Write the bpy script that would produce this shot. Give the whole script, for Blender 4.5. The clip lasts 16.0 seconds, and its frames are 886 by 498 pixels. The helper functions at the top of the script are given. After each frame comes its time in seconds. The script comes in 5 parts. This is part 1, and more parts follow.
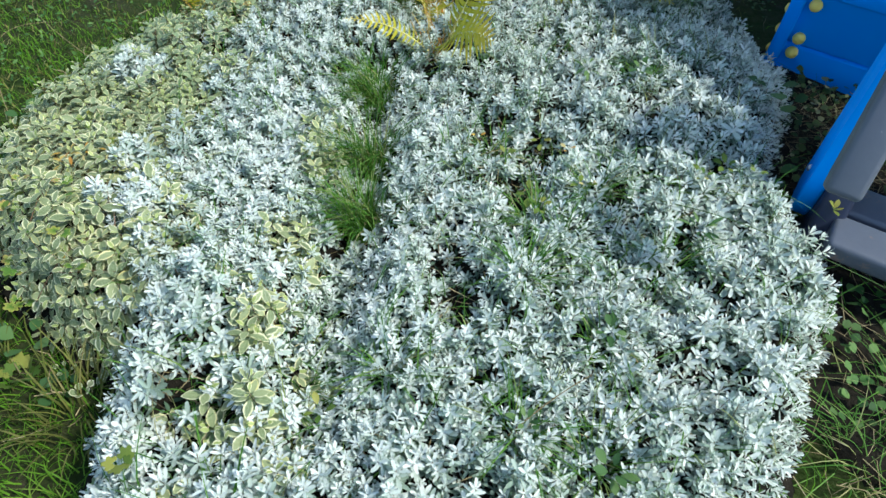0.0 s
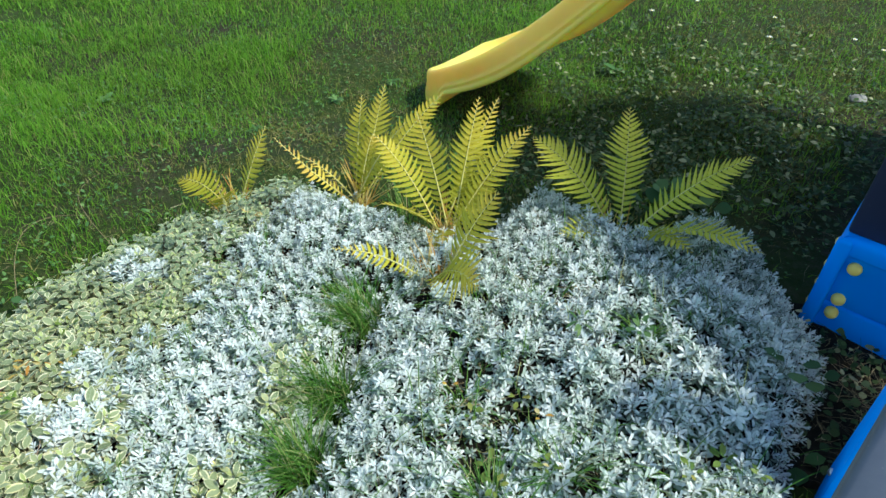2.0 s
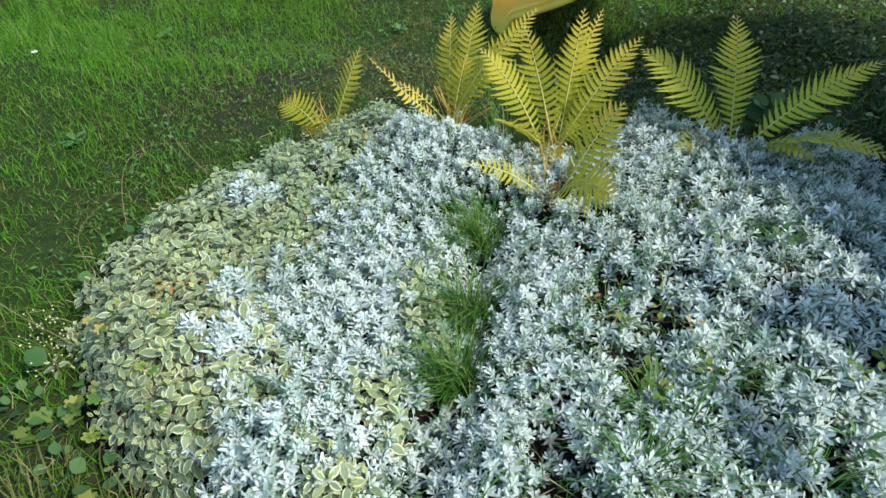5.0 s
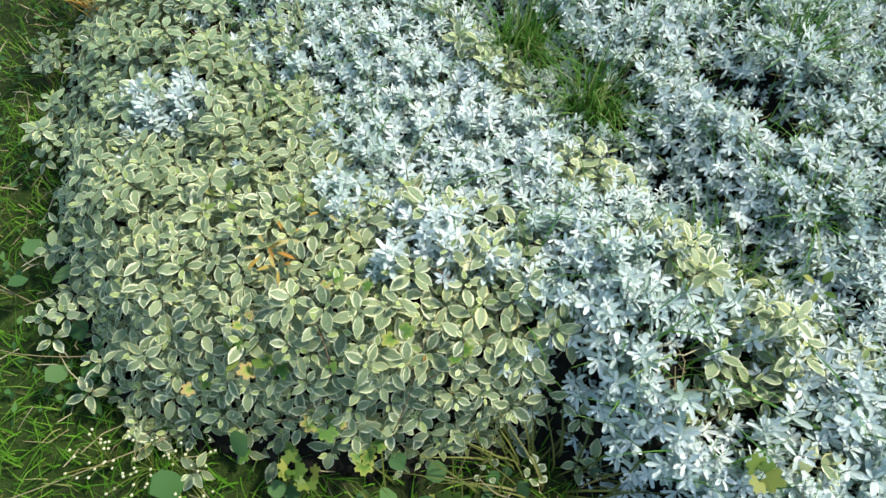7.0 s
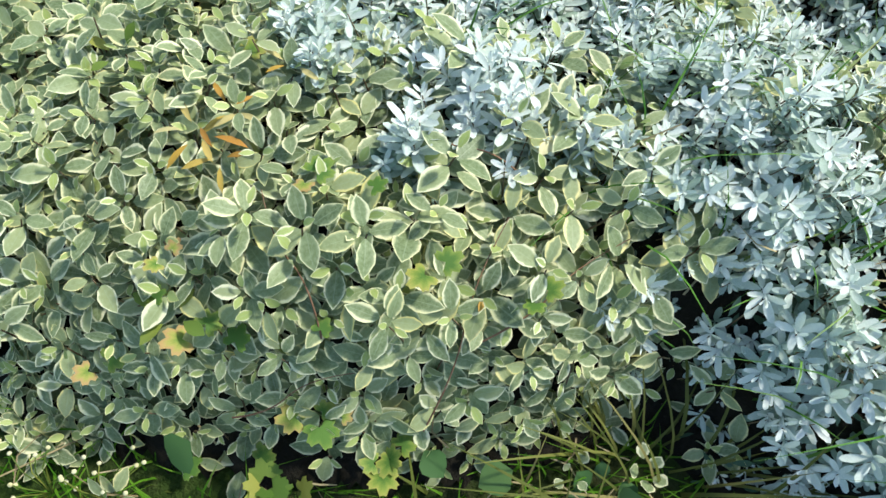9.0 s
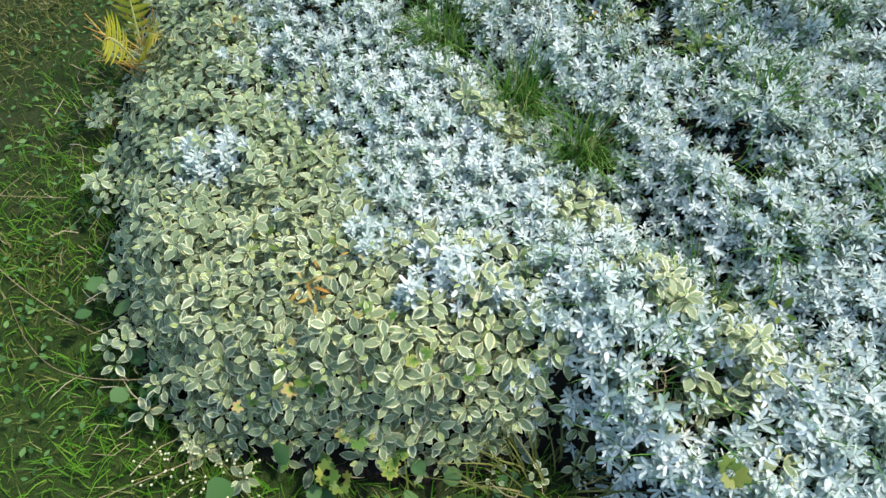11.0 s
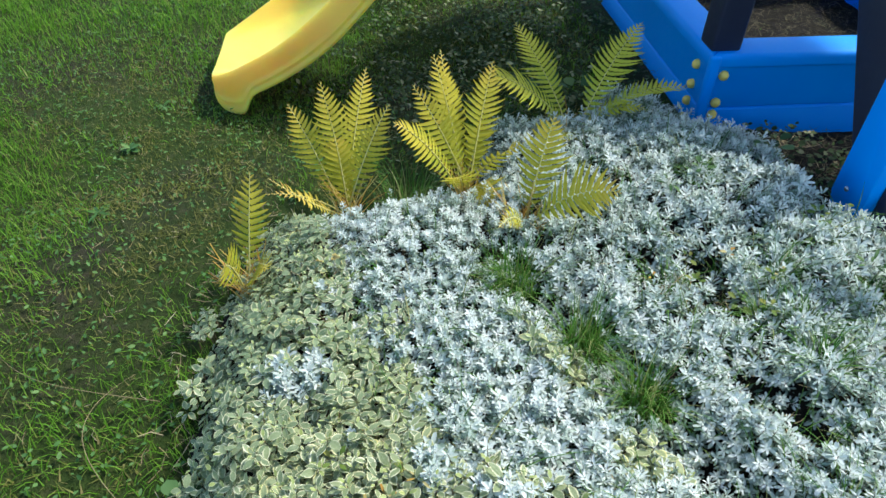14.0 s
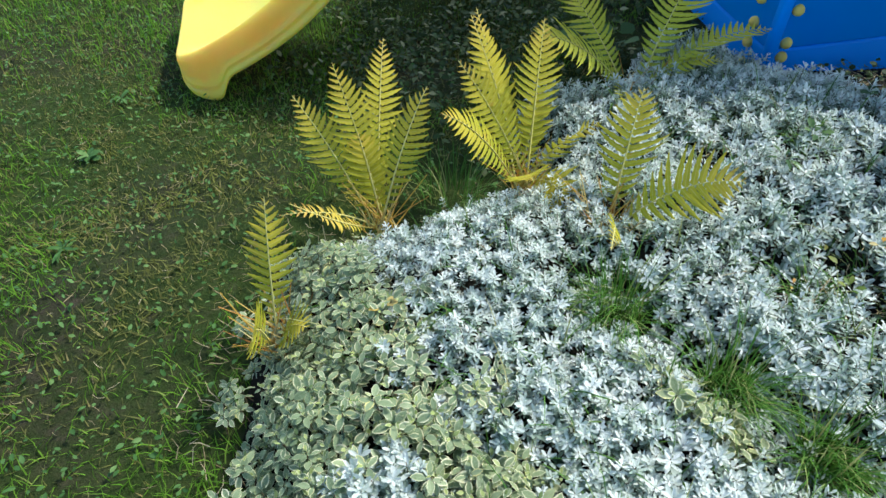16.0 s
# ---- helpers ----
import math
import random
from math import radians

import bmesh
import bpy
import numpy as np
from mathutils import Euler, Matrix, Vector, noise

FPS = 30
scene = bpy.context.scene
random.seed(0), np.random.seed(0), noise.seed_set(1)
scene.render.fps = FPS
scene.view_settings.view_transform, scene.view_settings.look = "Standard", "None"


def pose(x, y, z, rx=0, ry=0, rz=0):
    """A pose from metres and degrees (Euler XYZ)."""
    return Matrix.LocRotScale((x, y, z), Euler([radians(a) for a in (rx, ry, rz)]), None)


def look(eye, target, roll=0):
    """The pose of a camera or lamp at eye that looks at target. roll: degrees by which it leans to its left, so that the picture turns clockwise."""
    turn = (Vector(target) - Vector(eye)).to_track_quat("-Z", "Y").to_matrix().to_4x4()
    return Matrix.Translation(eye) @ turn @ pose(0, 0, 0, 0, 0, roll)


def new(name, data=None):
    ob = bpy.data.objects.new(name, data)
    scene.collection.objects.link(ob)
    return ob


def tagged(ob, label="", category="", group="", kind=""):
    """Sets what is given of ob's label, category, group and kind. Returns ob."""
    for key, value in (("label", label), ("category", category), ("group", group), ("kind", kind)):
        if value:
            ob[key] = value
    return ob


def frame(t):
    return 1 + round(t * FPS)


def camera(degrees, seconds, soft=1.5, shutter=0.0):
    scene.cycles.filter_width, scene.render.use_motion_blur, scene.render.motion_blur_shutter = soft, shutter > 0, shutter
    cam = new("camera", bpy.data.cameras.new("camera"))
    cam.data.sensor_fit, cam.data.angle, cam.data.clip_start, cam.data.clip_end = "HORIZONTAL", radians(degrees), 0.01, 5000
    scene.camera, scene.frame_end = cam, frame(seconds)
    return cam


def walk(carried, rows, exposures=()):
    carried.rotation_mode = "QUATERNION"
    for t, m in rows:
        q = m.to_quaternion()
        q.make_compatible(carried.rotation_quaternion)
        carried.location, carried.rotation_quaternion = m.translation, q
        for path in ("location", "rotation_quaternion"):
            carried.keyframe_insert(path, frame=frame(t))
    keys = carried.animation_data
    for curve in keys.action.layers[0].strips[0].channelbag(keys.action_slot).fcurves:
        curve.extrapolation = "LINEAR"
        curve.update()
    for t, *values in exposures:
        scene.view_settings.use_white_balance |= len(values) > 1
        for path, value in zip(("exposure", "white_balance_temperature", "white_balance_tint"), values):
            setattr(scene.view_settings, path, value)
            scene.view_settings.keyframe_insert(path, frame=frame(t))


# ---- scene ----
cam = camera(68.0, 16.0, 1.5)
PATH = [
    (0, (-0.060, 0.181, 1.060), (0.008, 1.176, -0.192), 3.19),
    (0.5, (-0.022, 0.253, 1.088), (0.024, 1.307, -0.115), 1.0),
    (1, (0.059, 0.341, 1.114), (0.053, 1.507, 0.019), 3.37),
    (1.5, (0.118, 0.384, 1.138), (0.023, 1.595, 0.096), 3.12),
    (2, (0.145, 0.390, 1.135), (-0.005, 1.629, 0.134), 1.88),
    (2.5, (0.155, 0.392, 1.133), (0.016, 1.625, 0.123), 1.62),
    (3, (0.158, 0.378, 1.131), (0.009, 1.610, 0.121), 1.08),
    (3.5, (0.171, 0.357, 1.118), (-0.015, 1.540, 0.057), -0.67),
    (4, (0.178, 0.352, 1.117), (-0.008, 1.543, 0.066), 0.04),
    (4.5, (0.127, 0.339, 1.105), (-0.080, 1.519, 0.044), 0.73),
    (5, (-0.089, 0.331, 1.060), (-0.253, 1.488, -0.033), -0.29),
    (5.2, (-0.200, 0.319, 1.043), (-0.325, 1.447, -0.084), -2.51),
    (7.3, (-0.826, 0.745, 0.863), (-0.280, 1.204, -0.569), 5.68),
    (7.5, (-0.821, 0.767, 0.815), (-0.351, 1.239, -0.640), 0.74),
    (8, (-0.781, 0.804, 0.634), (-0.331, 1.165, -0.858), 6.61),
    (8.5, (-0.760, 0.812, 0.573), (-0.306, 1.174, -0.918), 5.79),
    (8.7, (-0.762, 0.814, 0.576), (-0.307, 1.177, -0.914), 5.97),
    (10.8, (-0.851, 0.684, 1.019), (-0.314, 1.202, -0.396), 1.71),
    (11, (-0.858, 0.673, 1.042), (-0.298, 1.220, -0.353), 2.57),
    (11.5, (-0.874, 0.668, 1.083), (-0.224, 1.334, -0.219), 2.42),
    (12, (-0.886, 0.657, 1.096), (-0.192, 1.421, -0.127), 0.54),
    (12.5, (-0.893, 0.656, 1.111), (-0.126, 1.481, -0.025), 1.24),
    (13, (-0.905, 0.653, 1.119), (-0.116, 1.550, 0.054), 1.19),
    (13.5, (-0.915, 0.653, 1.116), (-0.163, 1.610, 0.078), 0.44),
    (14, (-0.911, 0.651, 1.113), (-0.178, 1.615, 0.067), 0.67),
    (14.5, (-0.925, 0.677, 1.093), (-0.159, 1.603, 0.036), 1.71),
    (15, (-0.957, 0.752, 1.050), (-0.234, 1.622, -0.081), 1.54),
    (15.5, (-0.924, 0.876, 1.033), (-0.234, 1.765, -0.104), 0.98),
    (16, (-0.848, 1.044, 1.009), (-0.115, 1.888, -0.136), -2.1),
]
walk(cam, [(t, look(eye, target, roll)) for t, eye, target, roll in PATH],
     [(0.0, 0.79, 6080, 0), (2.5, 0.88, 6010, 0), (4.5, 0.82, 6010, 0), (5.2, 0.72, 6060, 0), (7.5, 0.93, 6380, 0), (8.7, 0.93, 6380, 0), (11.0, 0.90, 6150, 4), (16.0, 0.89, 6110, 4)])

# ---------------------------------------------------------------- light
SUN_EL, SUN_AZ = 50.0, 107.0          # degrees above the horizon, degrees clockwise from +y
world = bpy.data.worlds.new("sky")
scene.world = world
world.use_nodes = True
wn = world.node_tree.nodes
sky = wn.new("ShaderNodeTexSky")
sky.sky_type = "NISHITA"
sky.sun_disc = False
sky.sun_elevation = radians(SUN_EL)
sky.sun_rotation = radians(SUN_AZ)
wn["Background"].inputs["Strength"].default_value = 0.15
world.node_tree.links.new(sky.outputs["Color"], wn["Background"].inputs["Color"])
sun_data = bpy.data.lights.new("sun", "SUN")
sun_data.energy = 3.1
sun_data.angle = radians(5.0)
sun_data.color = (1.0, 0.94, 0.84)
sun = new("sun", sun_data)
sun_dir = Vector((math.sin(radians(SUN_AZ)) * math.cos(radians(SUN_EL)),
                  math.cos(radians(SUN_AZ)) * math.cos(radians(SUN_EL)), math.sin(radians(SUN_EL))))
sun.matrix_world = look(sun_dir * 20, (0, 0, 0))

RNG = np.random.default_rng(7)


# ---------------------------------------------------------------- materials
class Mat:
    """A node material with a few short-hands."""

    def __init__(self, name):
        self.m = bpy.data.materials.new(name)
        self.m.use_nodes = True
        self.t = self.m.node_tree
        self.b = self.t.nodes["Principled BSDF"]
        self.out = self.t.nodes["Material Output"]

    def node(self, kind, **vals):
        n = self.t.nodes.new(kind)
        for k, v in vals.items():
            n.inputs[k].default_value = v
        return n

    def link(self, a, b):
        self.t.links.new(a, b)

    def coords(self, kind="Object"):
        return self.t.nodes.new("ShaderNodeTexCoord").outputs[kind]

    def place(self):
        return self.t.nodes.new("ShaderNodeNewGeometry").outputs["Position"]

    def noise(self, scale, detail=4.0, rough=0.55, vec=None):
        n = self.node("ShaderNodeTexNoise", Scale=scale, Detail=detail, Roughness=rough)
        self.link(vec if vec is not None else self.coords(), n.inputs["Vector"])
        return n.outputs["Fac"]

    def ramp(self, fac, stops):
        n = self.t.nodes.new("ShaderNodeValToRGB")
        el = n.color_ramp.elements
        while len(el) < len(stops):
            el.new(0.5)
        for e, (p, c) in zip(el, stops):
            e.position, e.color = p, (*c, 1.0)
        self.link(fac, n.inputs["Fac"])
        return n.outputs["Color"]

    def mix(self, fac, a, b, mode="MIX"):
        n = self.t.nodes.new("ShaderNodeMix")
        n.data_type, n.blend_type = "RGBA", mode
        for sock, v in ((n.inputs[0], fac), (n.inputs[6], a), (n.inputs[7], b)):
            if isinstance(v, (int, float)):
                sock.default_value = v
            elif isinstance(v, tuple):
                sock.default_value = (*v, 1.0)
            else:
                self.link(v, sock)
        return n.outputs[2]

    def math(self, op, a, b=0.0, c=None):
        n = self.t.nodes.new("ShaderNodeMath")
        n.operation = op
        for i, v in enumerate((a, b) if c is None else (a, b, c)):
            if isinstance(v, (int, float)):
                n.inputs[i].default_value = v
            else:
                self.link(v, n.inputs[i])
        return n.outputs[0]

    def chance(self):
        """A random number for each loose piece, whether an object of its own or an island of a joined mesh."""
        a = self.t.nodes.new("ShaderNodeObjectInfo").outputs["Random"]
        b = self.t.nodes.new("ShaderNodeNewGeometry").outputs["Random Per Island"]
        return self.math("FRACT", self.math("ADD", a, b))

    def bump(self, height, strength, dist=0.002):
        n = self.node("ShaderNodeBump", Strength=strength, Distance=dist)
        self.link(height, n.inputs["Height"])
        self.link(n.outputs["Normal"], self.b.inputs["Normal"])
        return n.outputs["Normal"]

    def base(self, col, rough=0.5, metal=0.0, spec=0.5):
        if isinstance(col, tuple):
            self.b.inputs["Base Color"].default_value = (*col, 1.0)
        else:
            self.link(col, self.b.inputs["Base Color"])
        if isinstance(rough, (int, float)):
            self.b.inputs["Roughness"].default_value = rough
        else:
            self.link(rough, self.b.inputs["Roughness"])
        self.b.inputs["Metallic"].default_value = metal
        self.b.inputs["Specular IOR Level"].default_value = spec
        return self

    def leafy(self, col, share):
        """Lets light shine through: a share of translucency in the leaf's own colour."""
        tr = self.t.nodes.new("ShaderNodeBsdfTranslucent")
        if isinstance(col, tuple):
            tr.inputs["Color"].default_value = (*col, 1.0)
        else:
            self.link(col, tr.inputs["Color"])
        mx = self.t.nodes.new("ShaderNodeMixShader")
        mx.inputs[0].default_value = share
        self.link(self.b.outputs[0], mx.inputs[1])
        self.link(tr.outputs[0], mx.inputs[2])
        self.link(mx.outputs[0], self.out.inputs["Surface"])
        return self


def mat_silver():
    m = Mat("silver_felt_leaf")
    uv = m.t.nodes.new("ShaderNodeUVMap").outputs["UV"]
    sep = m.t.nodes.new("ShaderNodeSeparateXYZ")
    m.link(uv, sep.inputs[0])
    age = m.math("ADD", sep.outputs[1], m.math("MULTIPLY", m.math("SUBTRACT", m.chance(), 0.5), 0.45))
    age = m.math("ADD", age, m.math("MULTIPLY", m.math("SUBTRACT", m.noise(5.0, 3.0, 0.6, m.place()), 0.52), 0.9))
    # colour by leaf age; low end deepened, shade between shoots put into it
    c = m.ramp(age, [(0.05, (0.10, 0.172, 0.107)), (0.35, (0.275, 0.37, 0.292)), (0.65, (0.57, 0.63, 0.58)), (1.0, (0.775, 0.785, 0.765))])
    f = m.noise(900.0, 2.0)
    c = m.mix(0.2, c, m.ramp(f, [(0.3, (0.36, 0.44, 0.38)), (0.7, (0.80, 0.82, 0.80))]))
    m.base(c, 0.75, 0.0, 0.25)
    m.b.inputs["Sheen Weight"].default_value = 0.3
    m.b.inputs["Sheen Roughness"].default_value = 0.5
    m.bump(f, 0.25, 0.0008)
    return m.leafy(m.mix(1.0, c, (0.85, 0.95, 0.78), "MULTIPLY"), 0.28).m


def mat_variegated():
    m = Mat("variegated_leaf")
    uv = m.t.nodes.new("ShaderNodeUVMap").outputs["UV"]
    sep = m.t.nodes.new("ShaderNodeSeparateXYZ")
    m.link(uv, sep.inputs[0])
    edge, along = sep.outputs[0], sep.outputs[1]
    r = m.chance()
    wob = m.noise(260.0, 4.0, 0.7, m.place())
    e = m.math("ADD", edge, m.math("MULTIPLY", m.math("SUBTRACT", wob, 0.45), 0.42))
    e = m.math("ADD", e, m.math("MULTIPLY", m.math("SUBTRACT", m.math("POWER", r, 2.0), 0.3), 0.30))
    e = m.math("ADD", e, m.math("MULTIPLY", m.math("SUBTRACT", m.noise(5.0, 2.0, 0.5, m.place()), 0.5), 0.35))
    green = m.ramp(m.math("FRACT", m.math("MULTIPLY", r, 7.3)), [(0.0, (0.13, 0.175, 0.08)), (0.5, (0.225, 0.275, 0.125)), (1.0, (0.36, 0.39, 0.185))])
    mott = m.noise(420.0, 4.0, 0.65, m.place())
    green = m.mix(m.ramp(mott, [(0.38, (0, 0, 0)), (0.74, (0.5, 0.5, 0.5))]), green, (0.44, 0.50, 0.30))
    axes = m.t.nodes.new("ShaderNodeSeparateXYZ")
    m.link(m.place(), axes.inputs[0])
    back = m.t.nodes.new("ShaderNodeMapRange")          # towards the ferns a blue-green shade tint is put in, rims narrower
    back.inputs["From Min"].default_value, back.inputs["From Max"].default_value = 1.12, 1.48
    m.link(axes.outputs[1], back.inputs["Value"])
    drab = m.math("MULTIPLY", back.outputs[0], 0.55)
    green = m.mix(drab, green, m.mix(1.0, green, (0.78, 0.96, 1.08), "MULTIPLY"))
    e = m.math("SUBTRACT", e, m.math("MULTIPLY", drab, 0.10))
    rim = m.ramp(m.math("FRACT", m.math("MULTIPLY", r, 3.7)), [(0.0, (0.78, 0.74, 0.44)), (0.6, (0.84, 0.81, 0.57)), (1.0, (0.80, 0.70, 0.27))])
    k = m.t.nodes.new("ShaderNodeMapRange")
    k.inputs["From Min"].default_value, k.inputs["From Max"].default_value = 0.70, 0.92
    m.link(e, k.inputs["Value"])
    young = m.math("GREATER_THAN", along, 1.01)
    green = m.mix(m.math("MULTIPLY", young, 0.75), green, (0.40, 0.47, 0.13))
    soft = m.t.nodes.new("ShaderNodeMapRange")
    soft.inputs["From Min"].default_value, soft.inputs["From Max"].default_value, soft.inputs["To Max"].default_value = 0.45, 0.90, 0.30
    m.link(e, soft.inputs["Value"])
    green = m.mix(soft.outputs[0], green, (0.52, 0.56, 0.36))
    c = m.mix(k.outputs[0], green, rim)
    vein = m.math("LESS_THAN", edge, 0.05)
    c = m.mix(m.math("MULTIPLY", vein, 0.35), c, (0.40, 0.46, 0.30))
    m.base(c, m.math("MULTIPLY_ADD", mott, 0.25, 0.36), 0.0, 0.35)
    m.bump(mott, 0.2, 0.001)
    return m.leafy(c, 0.36).m


def mat_leaf(name, stops, rough=0.5, share=0.3, scale=300.0, patch=None):
    m = Mat(name)
    c = m.ramp(m.chance(), stops)
    n = m.noise(scale, 3.0)
    c = m.mix(m.math("MULTIPLY", n, 0.45), c, m.mix(1.0, c, (0.55, 0.6, 0.5), "MULTIPLY"))
    if patch:
        p = m.noise(patch[0], 3.0, 0.6, m.place())
        c = m.mix(m.ramp(p, [(0.42, (0, 0, 0)), (0.62, (1, 1, 1))]), c, m.mix(0.6, c, patch[1]))
    m.base(c, rough, 0.0, 0.25)
    return m.leafy(c, share).m


def mat_fern(name, stops):
    m = Mat(name)
    uv = m.t.nodes.new("ShaderNodeUVMap").outputs["UV"]
    sep = m.t.nodes.new("ShaderNodeSeparateXYZ")
    m.link(uv, sep.inputs[0])
    side, along = sep.outputs[0], sep.outputs[1]
    n = m.noise(25.0, 4.0, 0.6, m.place())
    f = m.math("ADD", m.math("MULTIPLY", m.math("POWER", along, 1.6), 0.62), m.math("MULTIPLY", n, 0.6))
    c = m.ramp(f, stops)
    c = m.mix(m.math("MULTIPLY", m.math("GREATER_THAN", n, 0.68), 0.4), c, (0.50, 0.28, 0.06))
    rib = m.math("LESS_THAN", side, 0.12)
    c = m.mix(m.math("MULTIPLY", rib, 0.4), c, (0.62, 0.58, 0.22))
    m.base(c, 0.7, 0.0, 0.15)
    m.bump(m.noise(500.0, 2.0), 0.15, 0.001)
    return m.leafy(c, 0.42).m


def mat_lobe():
    """A green leaf that turns yellow and tan from its rim inwards."""
    m = Mat("lobed_leaf")
    uv = m.t.nodes.new("ShaderNodeUVMap").outputs["UV"]
    sep = m.t.nodes.new("ShaderNodeSeparateXYZ")
    m.link(uv, sep.inputs[0])
    r = m.chance()
    turn = m.math("ADD", m.math("MULTIPLY", sep.outputs[0], 0.7), m.math("MULTIPLY", m.noise(140.0, 4.0, 0.6), 0.6))
    turn = m.math("ADD", turn, m.math("MULTIPLY", m.math("SUBTRACT", r, 0.75), 0.8))
    c = m.ramp(turn, [(0.25, (0.10, 0.20, 0.035)), (0.55, (0.24, 0.32, 0.06)), (0.8, (0.42, 0.40, 0.10)), (1.0, (0.50, 0.33, 0.14))])
    m.base(c, 0.55, 0.0, 0.3)
    m.bump(m.noise(300.0, 3.0), 0.3, 0.001)
    return m.leafy(c, 0.4).m


def mat_grass(name, stops, patch_col, share=0.35):
    m = Mat(name)
    p = m.place()
    c = m.ramp(m.chance(), stops)
    big = m.noise(1.3, 4.0, 0.6, p)
    c = m.mix(m.ramp(big, [(0.40, (0, 0, 0)), (0.68, (1, 1, 1))]), c, m.mix(0.65, c, patch_col))
    m.base(c, 0.6, 0.0, 0.18)
    return m.leafy(c, share).m


def mat_soil():
    m = Mat("dark_soil")
    p = m.place()
    n = m.noise(30.0, 6.0, 0.7, p)
    f = m.noise(140.0, 4.0, 0.7, p)
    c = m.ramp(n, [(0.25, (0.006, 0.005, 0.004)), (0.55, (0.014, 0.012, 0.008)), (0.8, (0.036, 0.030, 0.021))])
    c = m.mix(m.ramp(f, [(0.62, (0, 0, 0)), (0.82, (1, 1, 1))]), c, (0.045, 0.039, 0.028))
    m.base(c, 0.95, 0.0, 0.15)
    m.bump(m.math("ADD", n, f), 0.7, 0.008)
    return m.m


def mat_ground():
    m = Mat("mossy_lawn_soil")
    p = m.place()
    a = m.noise(1.1, 5.0, 0.6, p)
    b = m.noise(26.0, 6.0, 0.7, p)
    f = m.noise(160.0, 4.0, 0.75, p)
    moss = m.ramp(b, [(0.25, (0.018, 0.032, 0.006)), (0.5, (0.036, 0.062, 0.011)), (0.75, (0.068, 0.098, 0.019))])
    dirt = m.ramp(b, [(0.25, (0.018, 0.015, 0.009)), (0.6, (0.048, 0.041, 0.025)), (0.85, (0.11, 0.093, 0.06))])
    c = m.mix(m.ramp(m.math("ADD", m.math("MULTIPLY", a, 0.6), m.math("MULTIPLY", b, 0.4)), [(0.46, (0, 0, 0)), (0.62, (1, 1, 1))]), moss, dirt)
    c = m.mix(m.math("MULTIPLY", f, 0.5), c, m.mix(1.0, c, (0.45, 0.45, 0.4), "MULTIPLY"))
    m.base(c, 0.95, 0.0, 0.15)
    m.bump(m.math("ADD", b, f), 0.8, 0.012)
    return m.m


def mat_plastic(name, col, rough, wear=(0.6, 0.62, 0.65), wear_amount=0.25, bump=0.12, glow=0.0):
    m = Mat(name)
    p = m.coords()
    n = m.noise(9.0, 4.0, 0.6, p)
    s = m.noise(75.0, 5.0, 0.7, p)
    c = m.mix(m.math("MULTIPLY", n, 0.35), col, tuple(min(1.0, x * 1.5 + 0.015) for x in col))
    c = m.mix(m.math("MULTIPLY", m.ramp(s, [(0.62, (0, 0, 0)), (0.80, (1, 1, 1))]), wear_amount), c, wear)
    m.base(c, m.math("MULTIPLY_ADD", s, 0.25, rough - 0.1), 0.0, 0.32)
    m.bump(m.noise(350.0, 3.0, 0.6, p), bump, 0.0015)
    if glow:                     # thin moulded plastic that lets light through
        m.b.inputs["Subsurface Weight"].default_value = glow
        m.b.inputs["Subsurface Radius"].default_value = (1.0, 0.46, 0.08)
        m.b.inputs["Subsurface Scale"].default_value = 0.10
    return m.m


def mat_worn_grey():
    m = Mat("worn_grey_plastic")
    p = m.coords()
    n = m.noise(14.0, 5.0, 0.65, p)
    s = m.noise(60.0, 5.0, 0.7, p)
    c = m.mix(m.math("MULTIPLY", s, 0.4), (0.075, 0.085, 0.115), (0.13, 0.14, 0.17))
    c = m.mix(m.ramp(n, [(0.60, (0, 0, 0)), (0.68, (1, 1, 1))]), c, (0.26, 0.16, 0.11))
    c = m.mix(m.math("MULTIPLY", m.ramp(s, [(0.68, (0, 0, 0)), (0.74, (1, 1, 1))]), 0.6), c, (0.36, 0.36, 0.38))
    m.base(c, m.math("MULTIPLY_ADD", n, 0.3, 0.3), 0.0, 0.5)
    m.bump(s, 0.25, 0.002)
    return m.m


SILVER = mat_silver()
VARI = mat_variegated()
FERN = mat_fern("yellowing_fern", [(0.15, (0.24, 0.295, 0.024)), (0.45, (0.45, 0.425, 0.034)), (0.75, (0.60, 0.48, 0.052)), (1.0, (0.66, 0.43, 0.09))])
DRY_FERN = mat_fern("withering_fern", [(0.15, (0.50, 0.46, 0.05)), (0.5, (0.68, 0.54, 0.08)), (0.8, (0.66, 0.42, 0.10)), (1.0, (0.52, 0.26, 0.08))])
# greener fern, its colour also lightened to offset the shade it stands in
GREEN_FERN = mat_fern("green_yellow_fern", [(0.15, (0.29, 0.375, 0.03)), (0.5, (0.50, 0.51, 0.048)), (0.8, (0.68, 0.60, 0.07)), (1.0, (0.68, 0.52, 0.11))])
SOIL = mat_soil()
GROUND = mat_ground()
LAWN = mat_grass("lawn_blade", [(0.0, (0.066, 0.185, 0.010)), (0.45, (0.130, 0.315, 0.020)), (0.88, (0.195, 0.365, 0.036)), (0.975, (0.31, 0.37, 0.08)), (1.0, (0.42, 0.38, 0.16))], (0.15, 0.28, 0.025), 0.5)
TUFT = mat_grass("sedge_blade", [(0.0, (0.042, 0.13, 0.015)), (0.5, (0.10, 0.245, 0.030)), (0.78, (0.18, 0.33, 0.060)), (0.88, (0.33, 0.37, 0.12)), (1.0, (0.50, 0.45, 0.22))], (0.07, 0.16, 0.03), 0.35)
